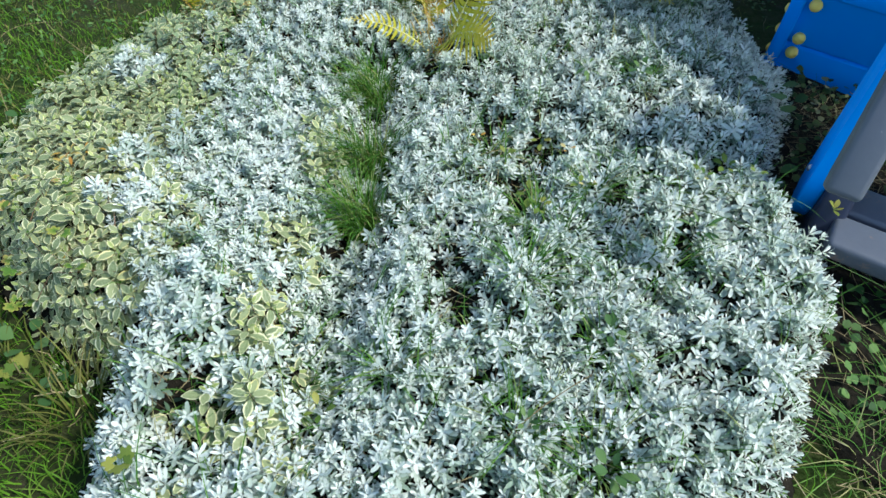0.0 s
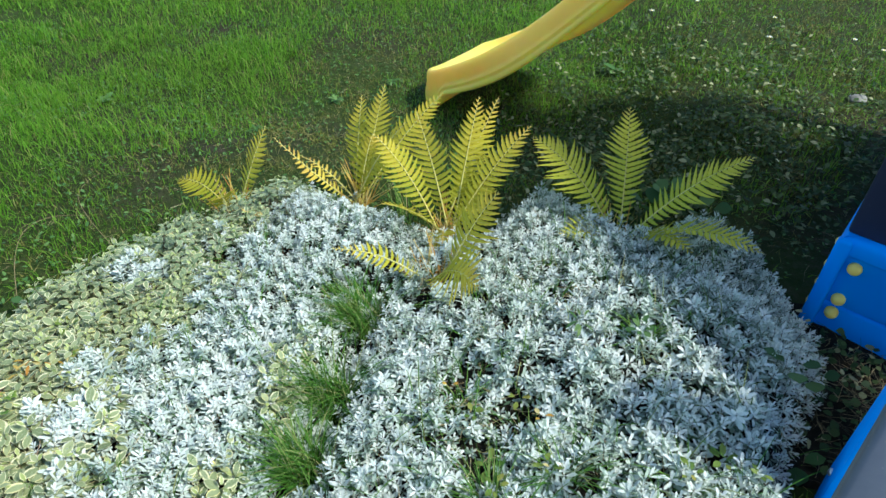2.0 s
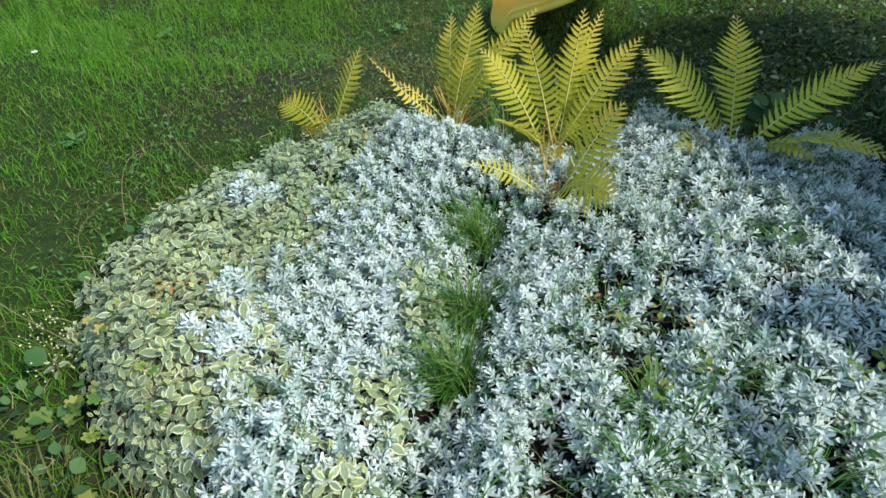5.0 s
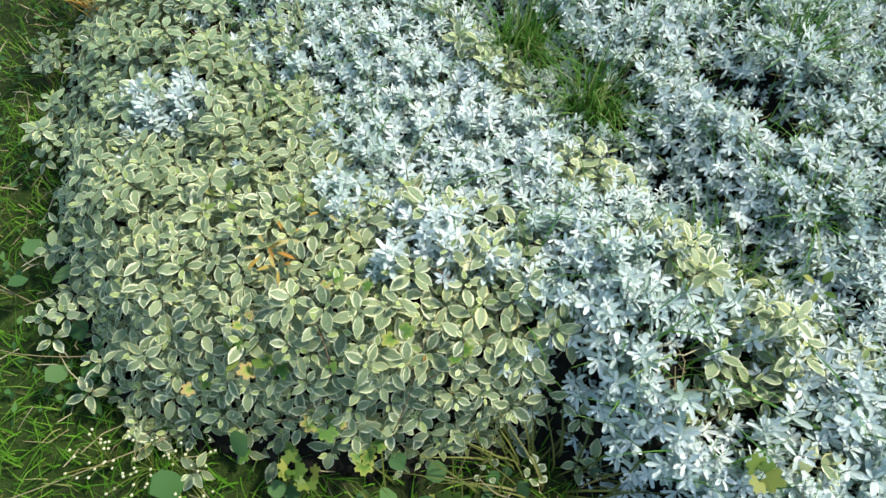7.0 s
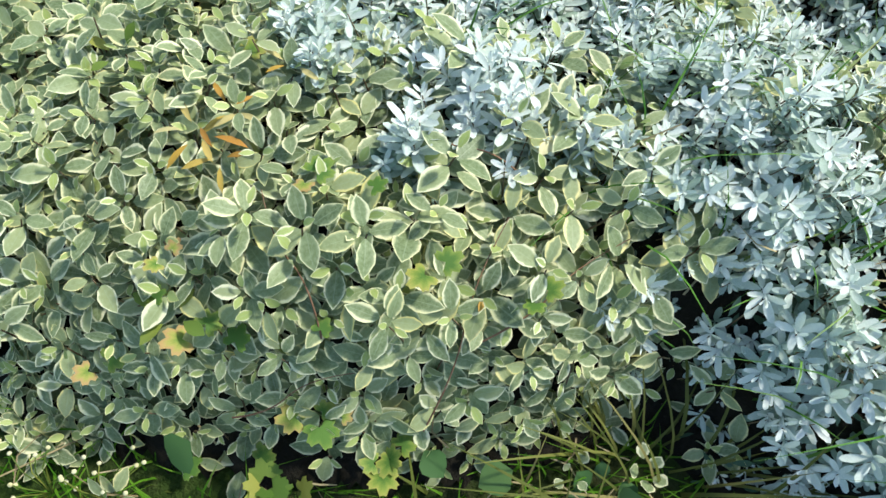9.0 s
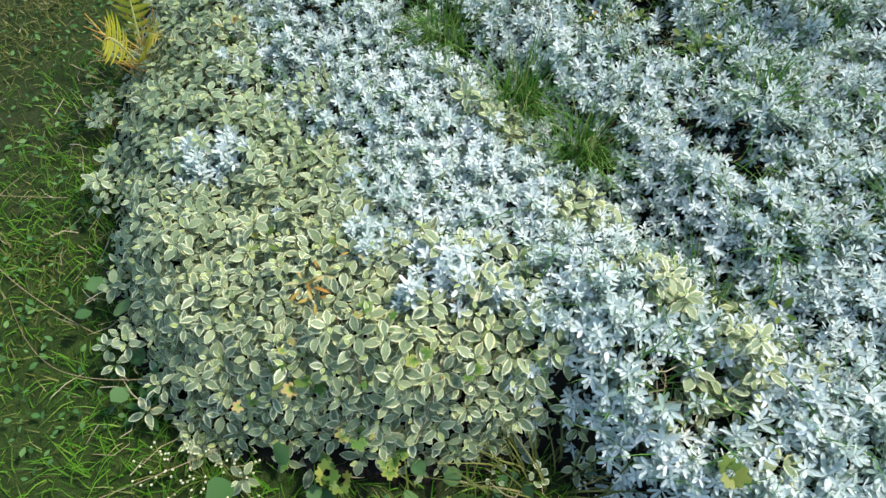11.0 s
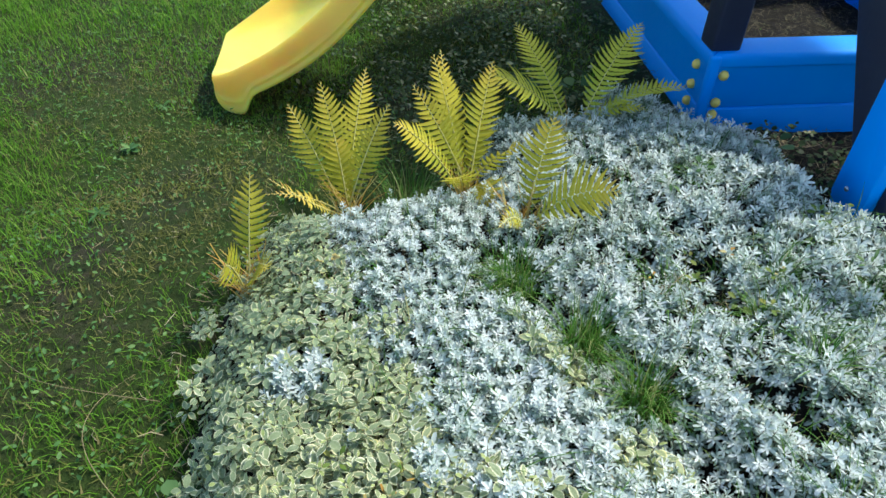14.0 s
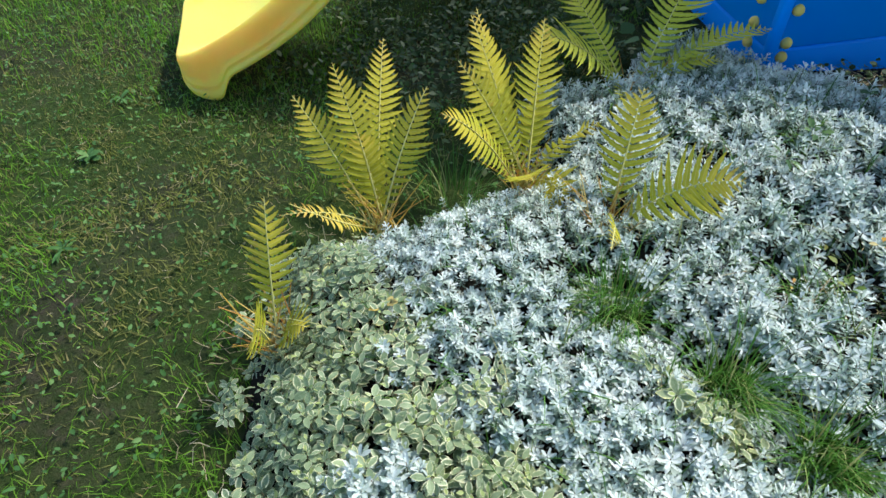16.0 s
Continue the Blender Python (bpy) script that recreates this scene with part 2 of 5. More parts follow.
MOSS = mat_grass("moss_blade", [(0.0, (0.050, 0.068, 0.010)), (0.5, (0.115, 0.138, 0.022)), (0.85, (0.19, 0.195, 0.042)), (1.0, (0.32, 0.255, 0.11))], (0.15, 0.14, 0.05), 0.3)
STRAW = mat_leaf("dry_straw", [(0.0, (0.20, 0.15, 0.08)), (0.6, (0.36, 0.28, 0.15)), (1.0, (0.50, 0.42, 0.27))], 0.7, 0.15)
LITTER = mat_leaf("dark_litter", [(0.0, (0.07, 0.055, 0.03)), (0.6, (0.14, 0.12, 0.06)), (0.9, (0.26, 0.22, 0.13)), (1.0, (0.10, 0.16, 0.05))], 0.8, 0.1)
WEED = mat_leaf("weed_leaf", [(0.0, (0.035, 0.085, 0.028)), (0.5, (0.07, 0.15, 0.045)), (1.0, (0.14, 0.22, 0.075))], 0.65, 0.25)
BRIGHT = mat_leaf("fresh_green_leaf", [(0.0, (0.09, 0.17, 0.03)), (0.6, (0.19, 0.26, 0.05)), (1.0, (0.38, 0.35, 0.08))], 0.5, 0.4)
AUTUMN = mat_leaf("autumn_leaf", [(0.0, (0.42, 0.18, 0.04)), (0.5, (0.55, 0.36, 0.06)), (1.0, (0.62, 0.52, 0.25))], 0.6, 0.3)
# the palest ivy tone stands for leaves caught by the sun
IVY = mat_leaf("sun_flecked_ivy_leaf", [(0.0, (0.024, 0.052, 0.015)), (0.5, (0.050, 0.092, 0.026)), (0.80, (0.12, 0.16, 0.055)), (1.0, (0.38, 0.38, 0.21))], 0.6, 0.25)
CREAM = mat_leaf("cream_leaf", [(0.0, (0.75, 0.66, 0.38)), (1.0, (0.82, 0.76, 0.55))], 0.5, 0.3)
STEM = mat_leaf("brown_stem", [(0.0, (0.09, 0.06, 0.035)), (1.0, (0.20, 0.14, 0.08))], 0.8, 0.0)
FSTEM = mat_leaf("fern_stalk", [(0.0, (0.66, 0.58, 0.15)), (1.0, (0.76, 0.68, 0.25))], 0.6, 0.05)
LOBE = mat_lobe()
CLOVER = mat_leaf("clover_leaf", [(0.0, (0.05, 0.12, 0.03)), (0.5, (0.09, 0.20, 0.05)), (1.0, (0.16, 0.27, 0.08))], 0.6, 0.3)
OLDLEAF = mat_leaf("old_felt_leaf", [(0.0, (0.045, 0.085, 0.05)), (0.5, (0.10, 0.16, 0.105)), (1.0, (0.20, 0.28, 0.21))], 0.8, 0.25)
TWIG = mat_leaf("reddish_twig", [(0.0, (0.16, 0.08, 0.05)), (1.0, (0.28, 0.15, 0.09))], 0.7, 0.0)
PETAL = mat_leaf("white_petal", [(0.0, (0.80, 0.80, 0.78)), (1.0, (0.85, 0.84, 0.80))], 0.6, 0.2)
BLUE = mat_plastic("blue_plastic", (0.001, 0.25, 0.92), 0.62, (0.10, 0.38, 0.82), 0.07)
NAVY = mat_plastic("dark_navy_plastic", (0.014, 0.019, 0.044), 0.5, (0.12, 0.13, 0.17), 0.2)
GREY = mat_worn_grey()
YELLOW = mat_plastic("yellow_plastic", (0.98, 0.58, 0.085), 0.36, (0.92, 0.70, 0.26), 0.15, 0.05, 0.7)
CAPM = mat_plastic("yellow_cap_plastic", (0.95, 0.64, 0.14), 0.5, (0.62, 0.44, 0.16), 0.2)
STEEL = Mat("zinc_screw").base((0.55, 0.56, 0.58), 0.35, 1.0).m


# ---------------------------------------------------------------- mesh helpers
def sheet(name, V, F, mat, parent=None, uv=None, smooth=True, label=""):
    """One mesh object from arrays of corners and of faces (all with the same number of corners)."""
    V = np.asarray(V, dtype=np.float32)
    F = np.asarray(F, dtype=np.int32)
    me = bpy.data.meshes.new(name)
    me.vertices.add(len(V))
    me.vertices.foreach_set("co", V.ravel())
    k = F.shape[1]
    me.loops.add(F.size)
    me.loops.foreach_set("vertex_index", F.ravel())
    me.polygons.add(len(F))
    me.polygons.foreach_set("loop_start", np.arange(0, F.size, k, dtype=np.int32))
    if uv is not None:
        me.uv_layers.new(name="UVMap").data.foreach_set("uv", np.asarray(uv, dtype=np.float32)[F.ravel()].ravel())
    me.update(calc_edges=True)
    me.polygons.foreach_set("use_smooth", np.full(len(F), smooth))
    me.materials.append(mat)
    ob = new(name, me)
    if parent is not None:
        ob.parent = parent
    if label:
        tagged(ob, label)
    return ob


def part(name, bm, material, parent, label=""):
    me = bpy.data.meshes.new(name)
    bmesh.ops.recalc_face_normals(bm, faces=bm.faces[:])
    bm.to_mesh(me)
    bm.free()
    me.materials.append(material)
    for p in me.polygons:
        p.use_smooth = True
    me.set_sharp_from_angle(angle=radians(40))
    ob = new(name, me)
    ob.parent = parent
    if label:
        tagged(ob, label)
    return ob


def thing(name, at, label, category, group="", kind=""):
    ob = new(name)
    ob.location = at
    ob.empty_display_size = 0.05
    return tagged(ob, label, category, group, kind)


def spread(shape, M, O):
    """Copies of one shape (corners, faces, uv) under the turns M (n, 3, 3) and at the places O (n, 3), as one set of arrays."""
    V, F, U = shape
    n, k = len(M), len(V)
    W = np.einsum("nij,kj->nki", M, V) + O[:, None, :]
    G = F[None] + (np.arange(n) * k)[:, None, None]
    return W.reshape(-1, 3), G.reshape(-1, F.shape[1]), np.tile(U, (n, 1))


def join(sets):
    V, F, U, at = [], [], [], 0
    for v, f, u in sets:
        V.append(v), F.append(f + at), U.append(u)
        at += len(v)
    return np.concatenate(V), np.concatenate(F), np.concatenate(U)


def frames(up, spin):
    """Turns that take z to the directions up, spun about it."""
    up = up / np.linalg.norm(up, axis=1, keepdims=True)
    ref = np.where(np.abs(up[:, 2:3]) > 0.95, np.array([[1.0, 0, 0]]), np.array([[0, 0, 1.0]]))
    a = np.cross(ref, up)
    a /= np.linalg.norm(a, axis=1, keepdims=True)
    b = np.cross(up, a)
    c, s = np.cos(spin)[:, None], np.sin(spin)[:, None]
    return np.stack([a * c + b * s, -a * s + b * c, up], axis=2)


def leaf_shape(length, widths, fold=0.25, curl=0.15, point=1.0, at=None):
    """A leaf along +x: rows of left edge, middle, right edge between base and tip. uv: how near the edge, how far along."""
    n = len(widths)
    V, U = [(0, 0, 0)], [(0.0, 0.0)]
    for i, w in enumerate(widths):
        g = at[i] if at else (i + 1) / (n + 1)
        x = g * length
        z = -curl * length * g ** 2
        V += [(x, w / 2, z + fold * w / 2), (x, 0, z), (x, -w / 2, z + fold * w / 2)]
        U += [(1.0, x / length), (0.0, x / length), (1.0, x / length)]
    V.append((length * point, 0, -curl * length)), U.append((1.0, 1.0))
    F = [(0, 2, 1), (0, 3, 2)]
    for i in range(n - 1):
        a, b = 1 + 3 * i, 4 + 3 * i
        F += [(a, a + 1, b), (a + 1, b + 1, b), (a + 1, a + 2, b + 1), (a + 2, b + 2, b + 1)]
    a, t = 1 + 3 * (n - 1), len(V) - 1
    F += [(a, a + 1, t), (a + 1, a + 2, t)]
    return np.array(V, float), np.array(F), np.array(U, float)


def turned(shape, m):
    V, F, U = shape
    R = np.array(m)
    return V @ R[:3, :3].T + R[:3, 3], F, U


def noise2(x, y, scale, seed=0.0):
    return np.array([noise.noise(Vector((a * scale, b * scale, seed))) for a, b in zip(x, y)])


def box(bm, lo, hi, bevel=0.0, segments=2):
    g = bmesh.ops.create_cube(bm, size=1.0)["verts"]
    for v in g:
        v.co = Vector([lo[i] + (hi[i] - lo[i]) * (v.co[i] + 0.5) for i in range(3)])
    if bevel:
        edges = list({e for v in g for e in v.link_edges})
        bmesh.ops.bevel(bm, geom=edges, offset=bevel, segments=segments, profile=0.5, affect="EDGES")


# ---------------------------------------------------------------- the plan
OUTLINE = np.array([(-.60, 1.86), (-.75, 1.67), (-.86, 1.48), (-.93, 1.34), (-.95, 1.20), (-.94, 1.08), (-.88, .97), (-.77, .84),
                    (-.67, .77), (-.57, .72), (-.58, .62), (-.56, .50), (-.50, .38), (-.30, .30), (0, .30), (.30, .35), (.52, .49),
                    (.635, .67), (.72, .80), (.745, .94), (.70, 1.09), (.755, 1.23), (.83, 1.36), (.895, 1.49), (.868, 1.62), (.850, 1.73),
                    (.80, 1.87), (.69, 1.95), (.58, 1.90), (.46, 1.84), (.34, 1.92), (.26, 2.00), (.17, 1.97), (.10, 1.87), (.03, 1.77), (-.05, 1.78),
                    (-.15, 1.83), (-.28, 1.86), (-.38, 1.93), (-.47, 1.99)])


def inside(x, y):
    """How far inside the plants' outline a place lies (outside: minus)."""
    x, y = np.asarray(x, float), np.asarray(y, float)
    best = np.full(x.shape, 9.0)
    odd = np.zeros(x.shape, bool)
    for (ax, ay), (bx, by) in zip(OUTLINE, np.roll(OUTLINE, -1, axis=0)):
        t = np.clip(((x - ax) * (bx - ax) + (y - ay) * (by - ay)) / ((bx - ax) ** 2 + (by - ay) ** 2), 0, 1)
        best = np.minimum(best, np.hypot(x - ax - t * (bx - ax), y - ay - t * (by - ay)))
        cross = (ay > y) != (by > y)
        with np.errstate(divide="ignore", invalid="ignore"):
            odd ^= cross & (x < (bx - ax) * (y - ay) / (by - ay) + ax)
    return np.where(odd, best, -best)


def blob(x, y, cx, cy, rx, ry):
    return np.exp(-((x - cx) / rx) ** 2 - ((y - cy) / ry) ** 2)


def crown(x, y):
    """Height of the plants' top over the plan."""
    d = inside(x, y)
    w = np.interp(x, [-.60, -.40], [.18, .12]) + np.clip((y - 1.50) / .30, 0, 1) * np.interp(x, [.05, .22], [.12, 0])
    e = 1 - (1 - np.clip(d / w, 0, 1)) ** 2.4
    h = 0.150 + 0.035 * blob(x, y, -.62, .95, .22, .22) + 0.04 * blob(x, y, .45, 1.38, .25, .25) + 0.035 * blob(x, y, -.30, 1.66, .2, .2) \
        + 0.05 * blob(x, y, -.38, .80, .08, .12) + 0.012 * blob(x, y, .25, 1.0, .2, .2)
    h = h + 0.026 * blob(x, y, -.602, .985, .022, .022) + 0.026 * blob(x, y, -.582, 1.10, .038, .038) + 0.028 * blob(x, y, -.520, .965, .040, .045) + 0.02 * blob(x, y, -.49, .80, .04, .06)
    h = h - 0.075 * blob(x, y, .82, 1.62, .14, .17)
    gx = np.interp(y, [.5, .85, 1.0, 1.2, 1.45], [-.22, -.20, -.17, -.15, -.15])
    h = h - 0.065 * np.exp(-((x - gx) / .055) ** 2) * np.clip((1.55 - y) / .15, 0, 1) * np.clip((y - .5) / .2, 0, 1)
    for cx, cy, r in ((.09, 1.21, .05), (.20, 1.17, .05), (.14, 1.05, .04), (.0, .80, .05), (.0, .90, .035), (.28, 1.48, .04), (-.40, .60, .07)):
        h = h - 0.05 * blob(x, y, cx, cy, r, r)
    h = h + np.interp(x, [-.15, .1], [.010, .016]) * np.sin(23 * x + 3 * np.sin(9 * y)) * np.sin(19 * y + 2 * np.sin(11 * x)) + 0.005 * np.sin(47 * x + 17 * y) * np.sin(41 * y - 13 * x)
    return np.maximum(h * e, 0.0) + 0.01


def ground_z(x, y):
    """The lawn dips a little towards the slide's exit."""
    a = np.clip((np.asarray(y, float) - 2.05) / .7, 0, 1)
    b = np.clip((.95 - np.asarray(x, float)) / .5, 0, 1)
    return -0.10 * a * a * (3 - 2 * a) * b * b * (3 - 2 * b) - 0.045 * blob(x, y, 1.30, 1.38, .36, .36)


def bare(x, y):
    """Share of gaps between the silver sprigs."""
    b = np.zeros_like(x)
    for cx, cy, r in ((.09, 1.21, .05), (.20, 1.17, .05), (.14, 1.05, .045), (.0, .80, .05), (.0, .90, .035), (.28, 1.48, .035),
                      (-.40, .62, .06), (-.17, 1.40, .06), (-.16, 1.18, .06), (-.16, 1.01, .055), (-.02, 1.5, .04), (.42, .92, .03)):
        b = np.maximum(b, blob(x, y, cx, cy, r, r))
    return np.clip(b * (1 + 1.3 * noise2(x, y, 24.0, 5.0)), 0, 1)


def vari_share(x, y):
    """Share of variegated sprigs at a place: the shrub's main body and its strays among the silver."""
    xb = np.interp(y, [.60, .69, .78, .86, .90, .94, 1.03, 1.10, 1.17, 1.28, 1.43, 1.61, 1.76, 1.95], [-.61, -.560, -.520, -.505, -.46, -.44, -.50, -.545, -.54, -.51, -.49, -.46, -.42, -.36])
    xb = xb + np.clip((y - 1.05) / .1, 0, 1) * 0.045 * noise2(x, y, 9.0, 77.0)
    s = 1 / (1 + np.exp((x - xb) / 0.018))
    for cx, cy, rx, ry, k in ((-.275, .93, .035, .05, .85), (-.305, .755, .045, .065, .9), (-.345, .60, .06, .06, .8), (-.27, .62, .05, .08, .55), (-.245, 1.12, .03, .10, .45)):
        s = np.maximum(s, k * blob(x, y, cx, cy, rx, ry))
    s = s * (1 - 0.95 * blob(x, y, -.66, 1.40, .055, .07)) * (1 - 0.95 * blob(x, y, -.602, .985, .026, .026)) * (1 - 0.99 * blob(x, y, -.582, 1.10, .046, .046)) * (1 - 0.95 * blob(x, y, -.560, 1.035, .026, .026)) * (1 - 0.995 * blob(x, y, -.525, .960, .036, .044)) * (1 - 0.5 * blob(x, y, -.56, 1.52, .05, .05))
    return s


def slope(x, y, f=crown, d=0.02):
    return (f(x + d, y) - f(x - d, y)) / (2 * d), (f(x, y + d) - f(x, y - d)) / (2 * d)


def on_plants(x, y, lift=0.0):
    return float(crown(np.array([x]), np.array([y]))[0]) + lift


def scatter(x0, x1, y0, y1, step, jitter=0.42):
    nx, ny = int((x1 - x0) / step), int((y1 - y0) / (step * 0.87))
    gx, gy = np.meshgrid(np.arange(nx), np.arange(ny))
    x = x0 + (gx + 0.5 * (gy % 2)) * step + RNG.uniform(-jitter, jitter, gx.shape) * step
    y = y0 + gy * step * 0.87 + RNG.uniform(-jitter, jitter, gx.shape) * step
    return x.ravel(), y.ravel()


C_PLAY, A_PLAY, L_PLAY = Vector((.883, 1.668, 0.0)), -32.0, 1.25


def play_uv(x, y):
    c, s = math.cos(radians(A_PLAY)), math.sin(radians(A_PLAY))
    dx, dy = x - C_PLAY.x, y - C_PLAY.y
    return dx * c + dy * s, -dx * s + dy * c


# ---------------------------------------------------------------- ground
def build_ground():
    near = np.arange(-4.0, 7.01, 0.08)
    far = np.array([8.0, 10.0, 14.0, 22.0, 40.0, 90.0, 200.0, 400.0])
    xs = np.concatenate([-far[::-1], near, far])
    gx, gy = np.meshgrid(xs, xs)
    x, y = gx.ravel(), gy.ravel()
    z = np.where((np.abs(x) < 7) & (np.abs(y) < 7), 0.008 * noise2(x, y, 3.0, 2.0) + 0.005 * noise2(x, y, 11.0, 5.0) - 0.004, -0.004) + ground_z(x, y)
    n = len(xs)
    i = np.arange(n * n).reshape(n, n)
    F = np.stack([i[:-1, :-1], i[:-1, 1:], i[1:, 1:], i[1:, :-1]], axis=-1).reshape(-1, 4)
    ob = sheet("ground", np.stack([x, y, z], 1), F, GROUND)
    return tagged(ob, "mossy garden ground with thin turf and bare patches", "ground", kind="structure")


def build_bed():
    xs, ys = np.arange(-1.05, 2.75, 0.02), np.arange(0.1, 2.9, 0.02)
    gx, gy = np.meshgrid(xs, ys)
    x, y = gx.ravel(), gy.ravel()
    d = inside(x, y)
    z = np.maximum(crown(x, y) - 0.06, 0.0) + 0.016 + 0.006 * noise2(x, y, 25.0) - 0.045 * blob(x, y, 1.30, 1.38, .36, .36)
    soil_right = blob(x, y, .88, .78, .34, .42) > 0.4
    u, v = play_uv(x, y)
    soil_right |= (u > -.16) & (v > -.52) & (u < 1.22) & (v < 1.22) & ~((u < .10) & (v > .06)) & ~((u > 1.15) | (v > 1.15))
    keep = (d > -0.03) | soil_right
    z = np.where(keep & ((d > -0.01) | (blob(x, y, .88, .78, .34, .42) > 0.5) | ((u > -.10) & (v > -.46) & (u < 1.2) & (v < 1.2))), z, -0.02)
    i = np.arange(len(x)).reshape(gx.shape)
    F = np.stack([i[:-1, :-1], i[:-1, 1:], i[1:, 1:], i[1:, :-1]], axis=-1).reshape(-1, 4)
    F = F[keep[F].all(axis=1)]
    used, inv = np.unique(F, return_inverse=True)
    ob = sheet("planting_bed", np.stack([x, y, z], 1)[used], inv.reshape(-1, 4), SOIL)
    return tagged(ob, "raised bed of dark crumbly garden soil under the plants", "garden bed", kind="structure")


build_ground()
build_bed()


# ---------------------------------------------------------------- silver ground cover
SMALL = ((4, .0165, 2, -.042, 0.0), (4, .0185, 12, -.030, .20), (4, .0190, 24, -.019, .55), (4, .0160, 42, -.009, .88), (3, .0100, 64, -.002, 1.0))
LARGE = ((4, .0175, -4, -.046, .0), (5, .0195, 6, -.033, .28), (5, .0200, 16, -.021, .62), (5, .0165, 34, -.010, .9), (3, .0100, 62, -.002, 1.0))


def silver_sprig(seed, whorls, slim):
    """An upright shoot, one piece: whorls of felted leaves on a thin stem, old and green below, white at the tip (uv: edge, age)."""
    r = np.random.default_rng(seed)
    V, F, U = [], [], []
    for count, length, up, z, age in whorls:
        mid = len(V)
        V += [(0, 0, z), (.0012, 0, z)]
        U += [(0, age), (0, age)]
        if mid:
            F += [(last, mid, mid + 1), (last, mid + 1, last + 1)]
        last = mid
        turn = r.uniform(0, 360)
        for k in range(count):
            ln = length * r.uniform(0.82, 1.18)
            w = ln * r.uniform(slim - .03, slim + .04)
            leaf = leaf_shape(ln, (w * 0.86, w * 1.0) if slim < .28 else (w * .70, w * 1.02, w * .74), fold=0.32, curl=r.uniform(-0.08, 0.14), at=(.38, .80) if slim < .28 else (.24, .60, .90))
            a = turn + 360 / count * k + r.uniform(-18, 18)
            v, f, u = turned(leaf, pose(0, 0, z, 0, 0, a) @ pose(0, 0, 0, r.uniform(-18, 18), -(up + r.uniform(-12, 12)), 0))
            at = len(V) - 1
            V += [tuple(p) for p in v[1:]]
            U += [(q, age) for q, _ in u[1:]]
            F += [tuple(mid if i == 0 else at + i for i in t) for t in f]
    return np.array(V), np.array(F), np.array(U)


def stems(tops, length, width, lean):
    """Thin three-sided stalks below the sprigs."""
    n = len(tops)
    a = np.array([0, 2.1, 4.2])
    ring = np.stack([np.cos(a), np.sin(a), a * 0], 1) * width
    low = tops - np.array([0, 0, 1.0]) * length[:, None] + lean
    V = np.concatenate([tops[:, None] + ring[None] * 0.6, low[:, None] + ring[None]], axis=1).reshape(-1, 3)
    f = np.array([(0, 3, 4, 1), (1, 4, 5, 2), (2, 5, 3, 0)])
    F = (f[None] + (np.arange(n) * 6)[:, None, None]).reshape(-1, 4)
    return V, F


def mound_points(step, lift, loose=0.26, steep=0.8):
    x, y = scatter(-1.0, 0.95, 0.25, 2.05, step)
    d = inside(x, y)
    ok = d + np.interp(x, [-.6, -.45], [.055, .03]) * noise2(x, y, 9.0, 17.0) + 0.02 * noise2(x, y, 30.0, 3.0) > 0.006
    x, y = x[ok], y[ok]
    gx, gy = slope(x, y)
    up = np.stack([-gx * steep, -gy * steep, np.ones_like(gx)], 1) + RNG.normal(0, loose, (len(x), 3)) * np.array([1, 1, 0.1])
    z = crown(x, y) + RNG.normal(0, 0.014, len(x)) + lift
    return x, y, np.maximum(z, 0.02), up


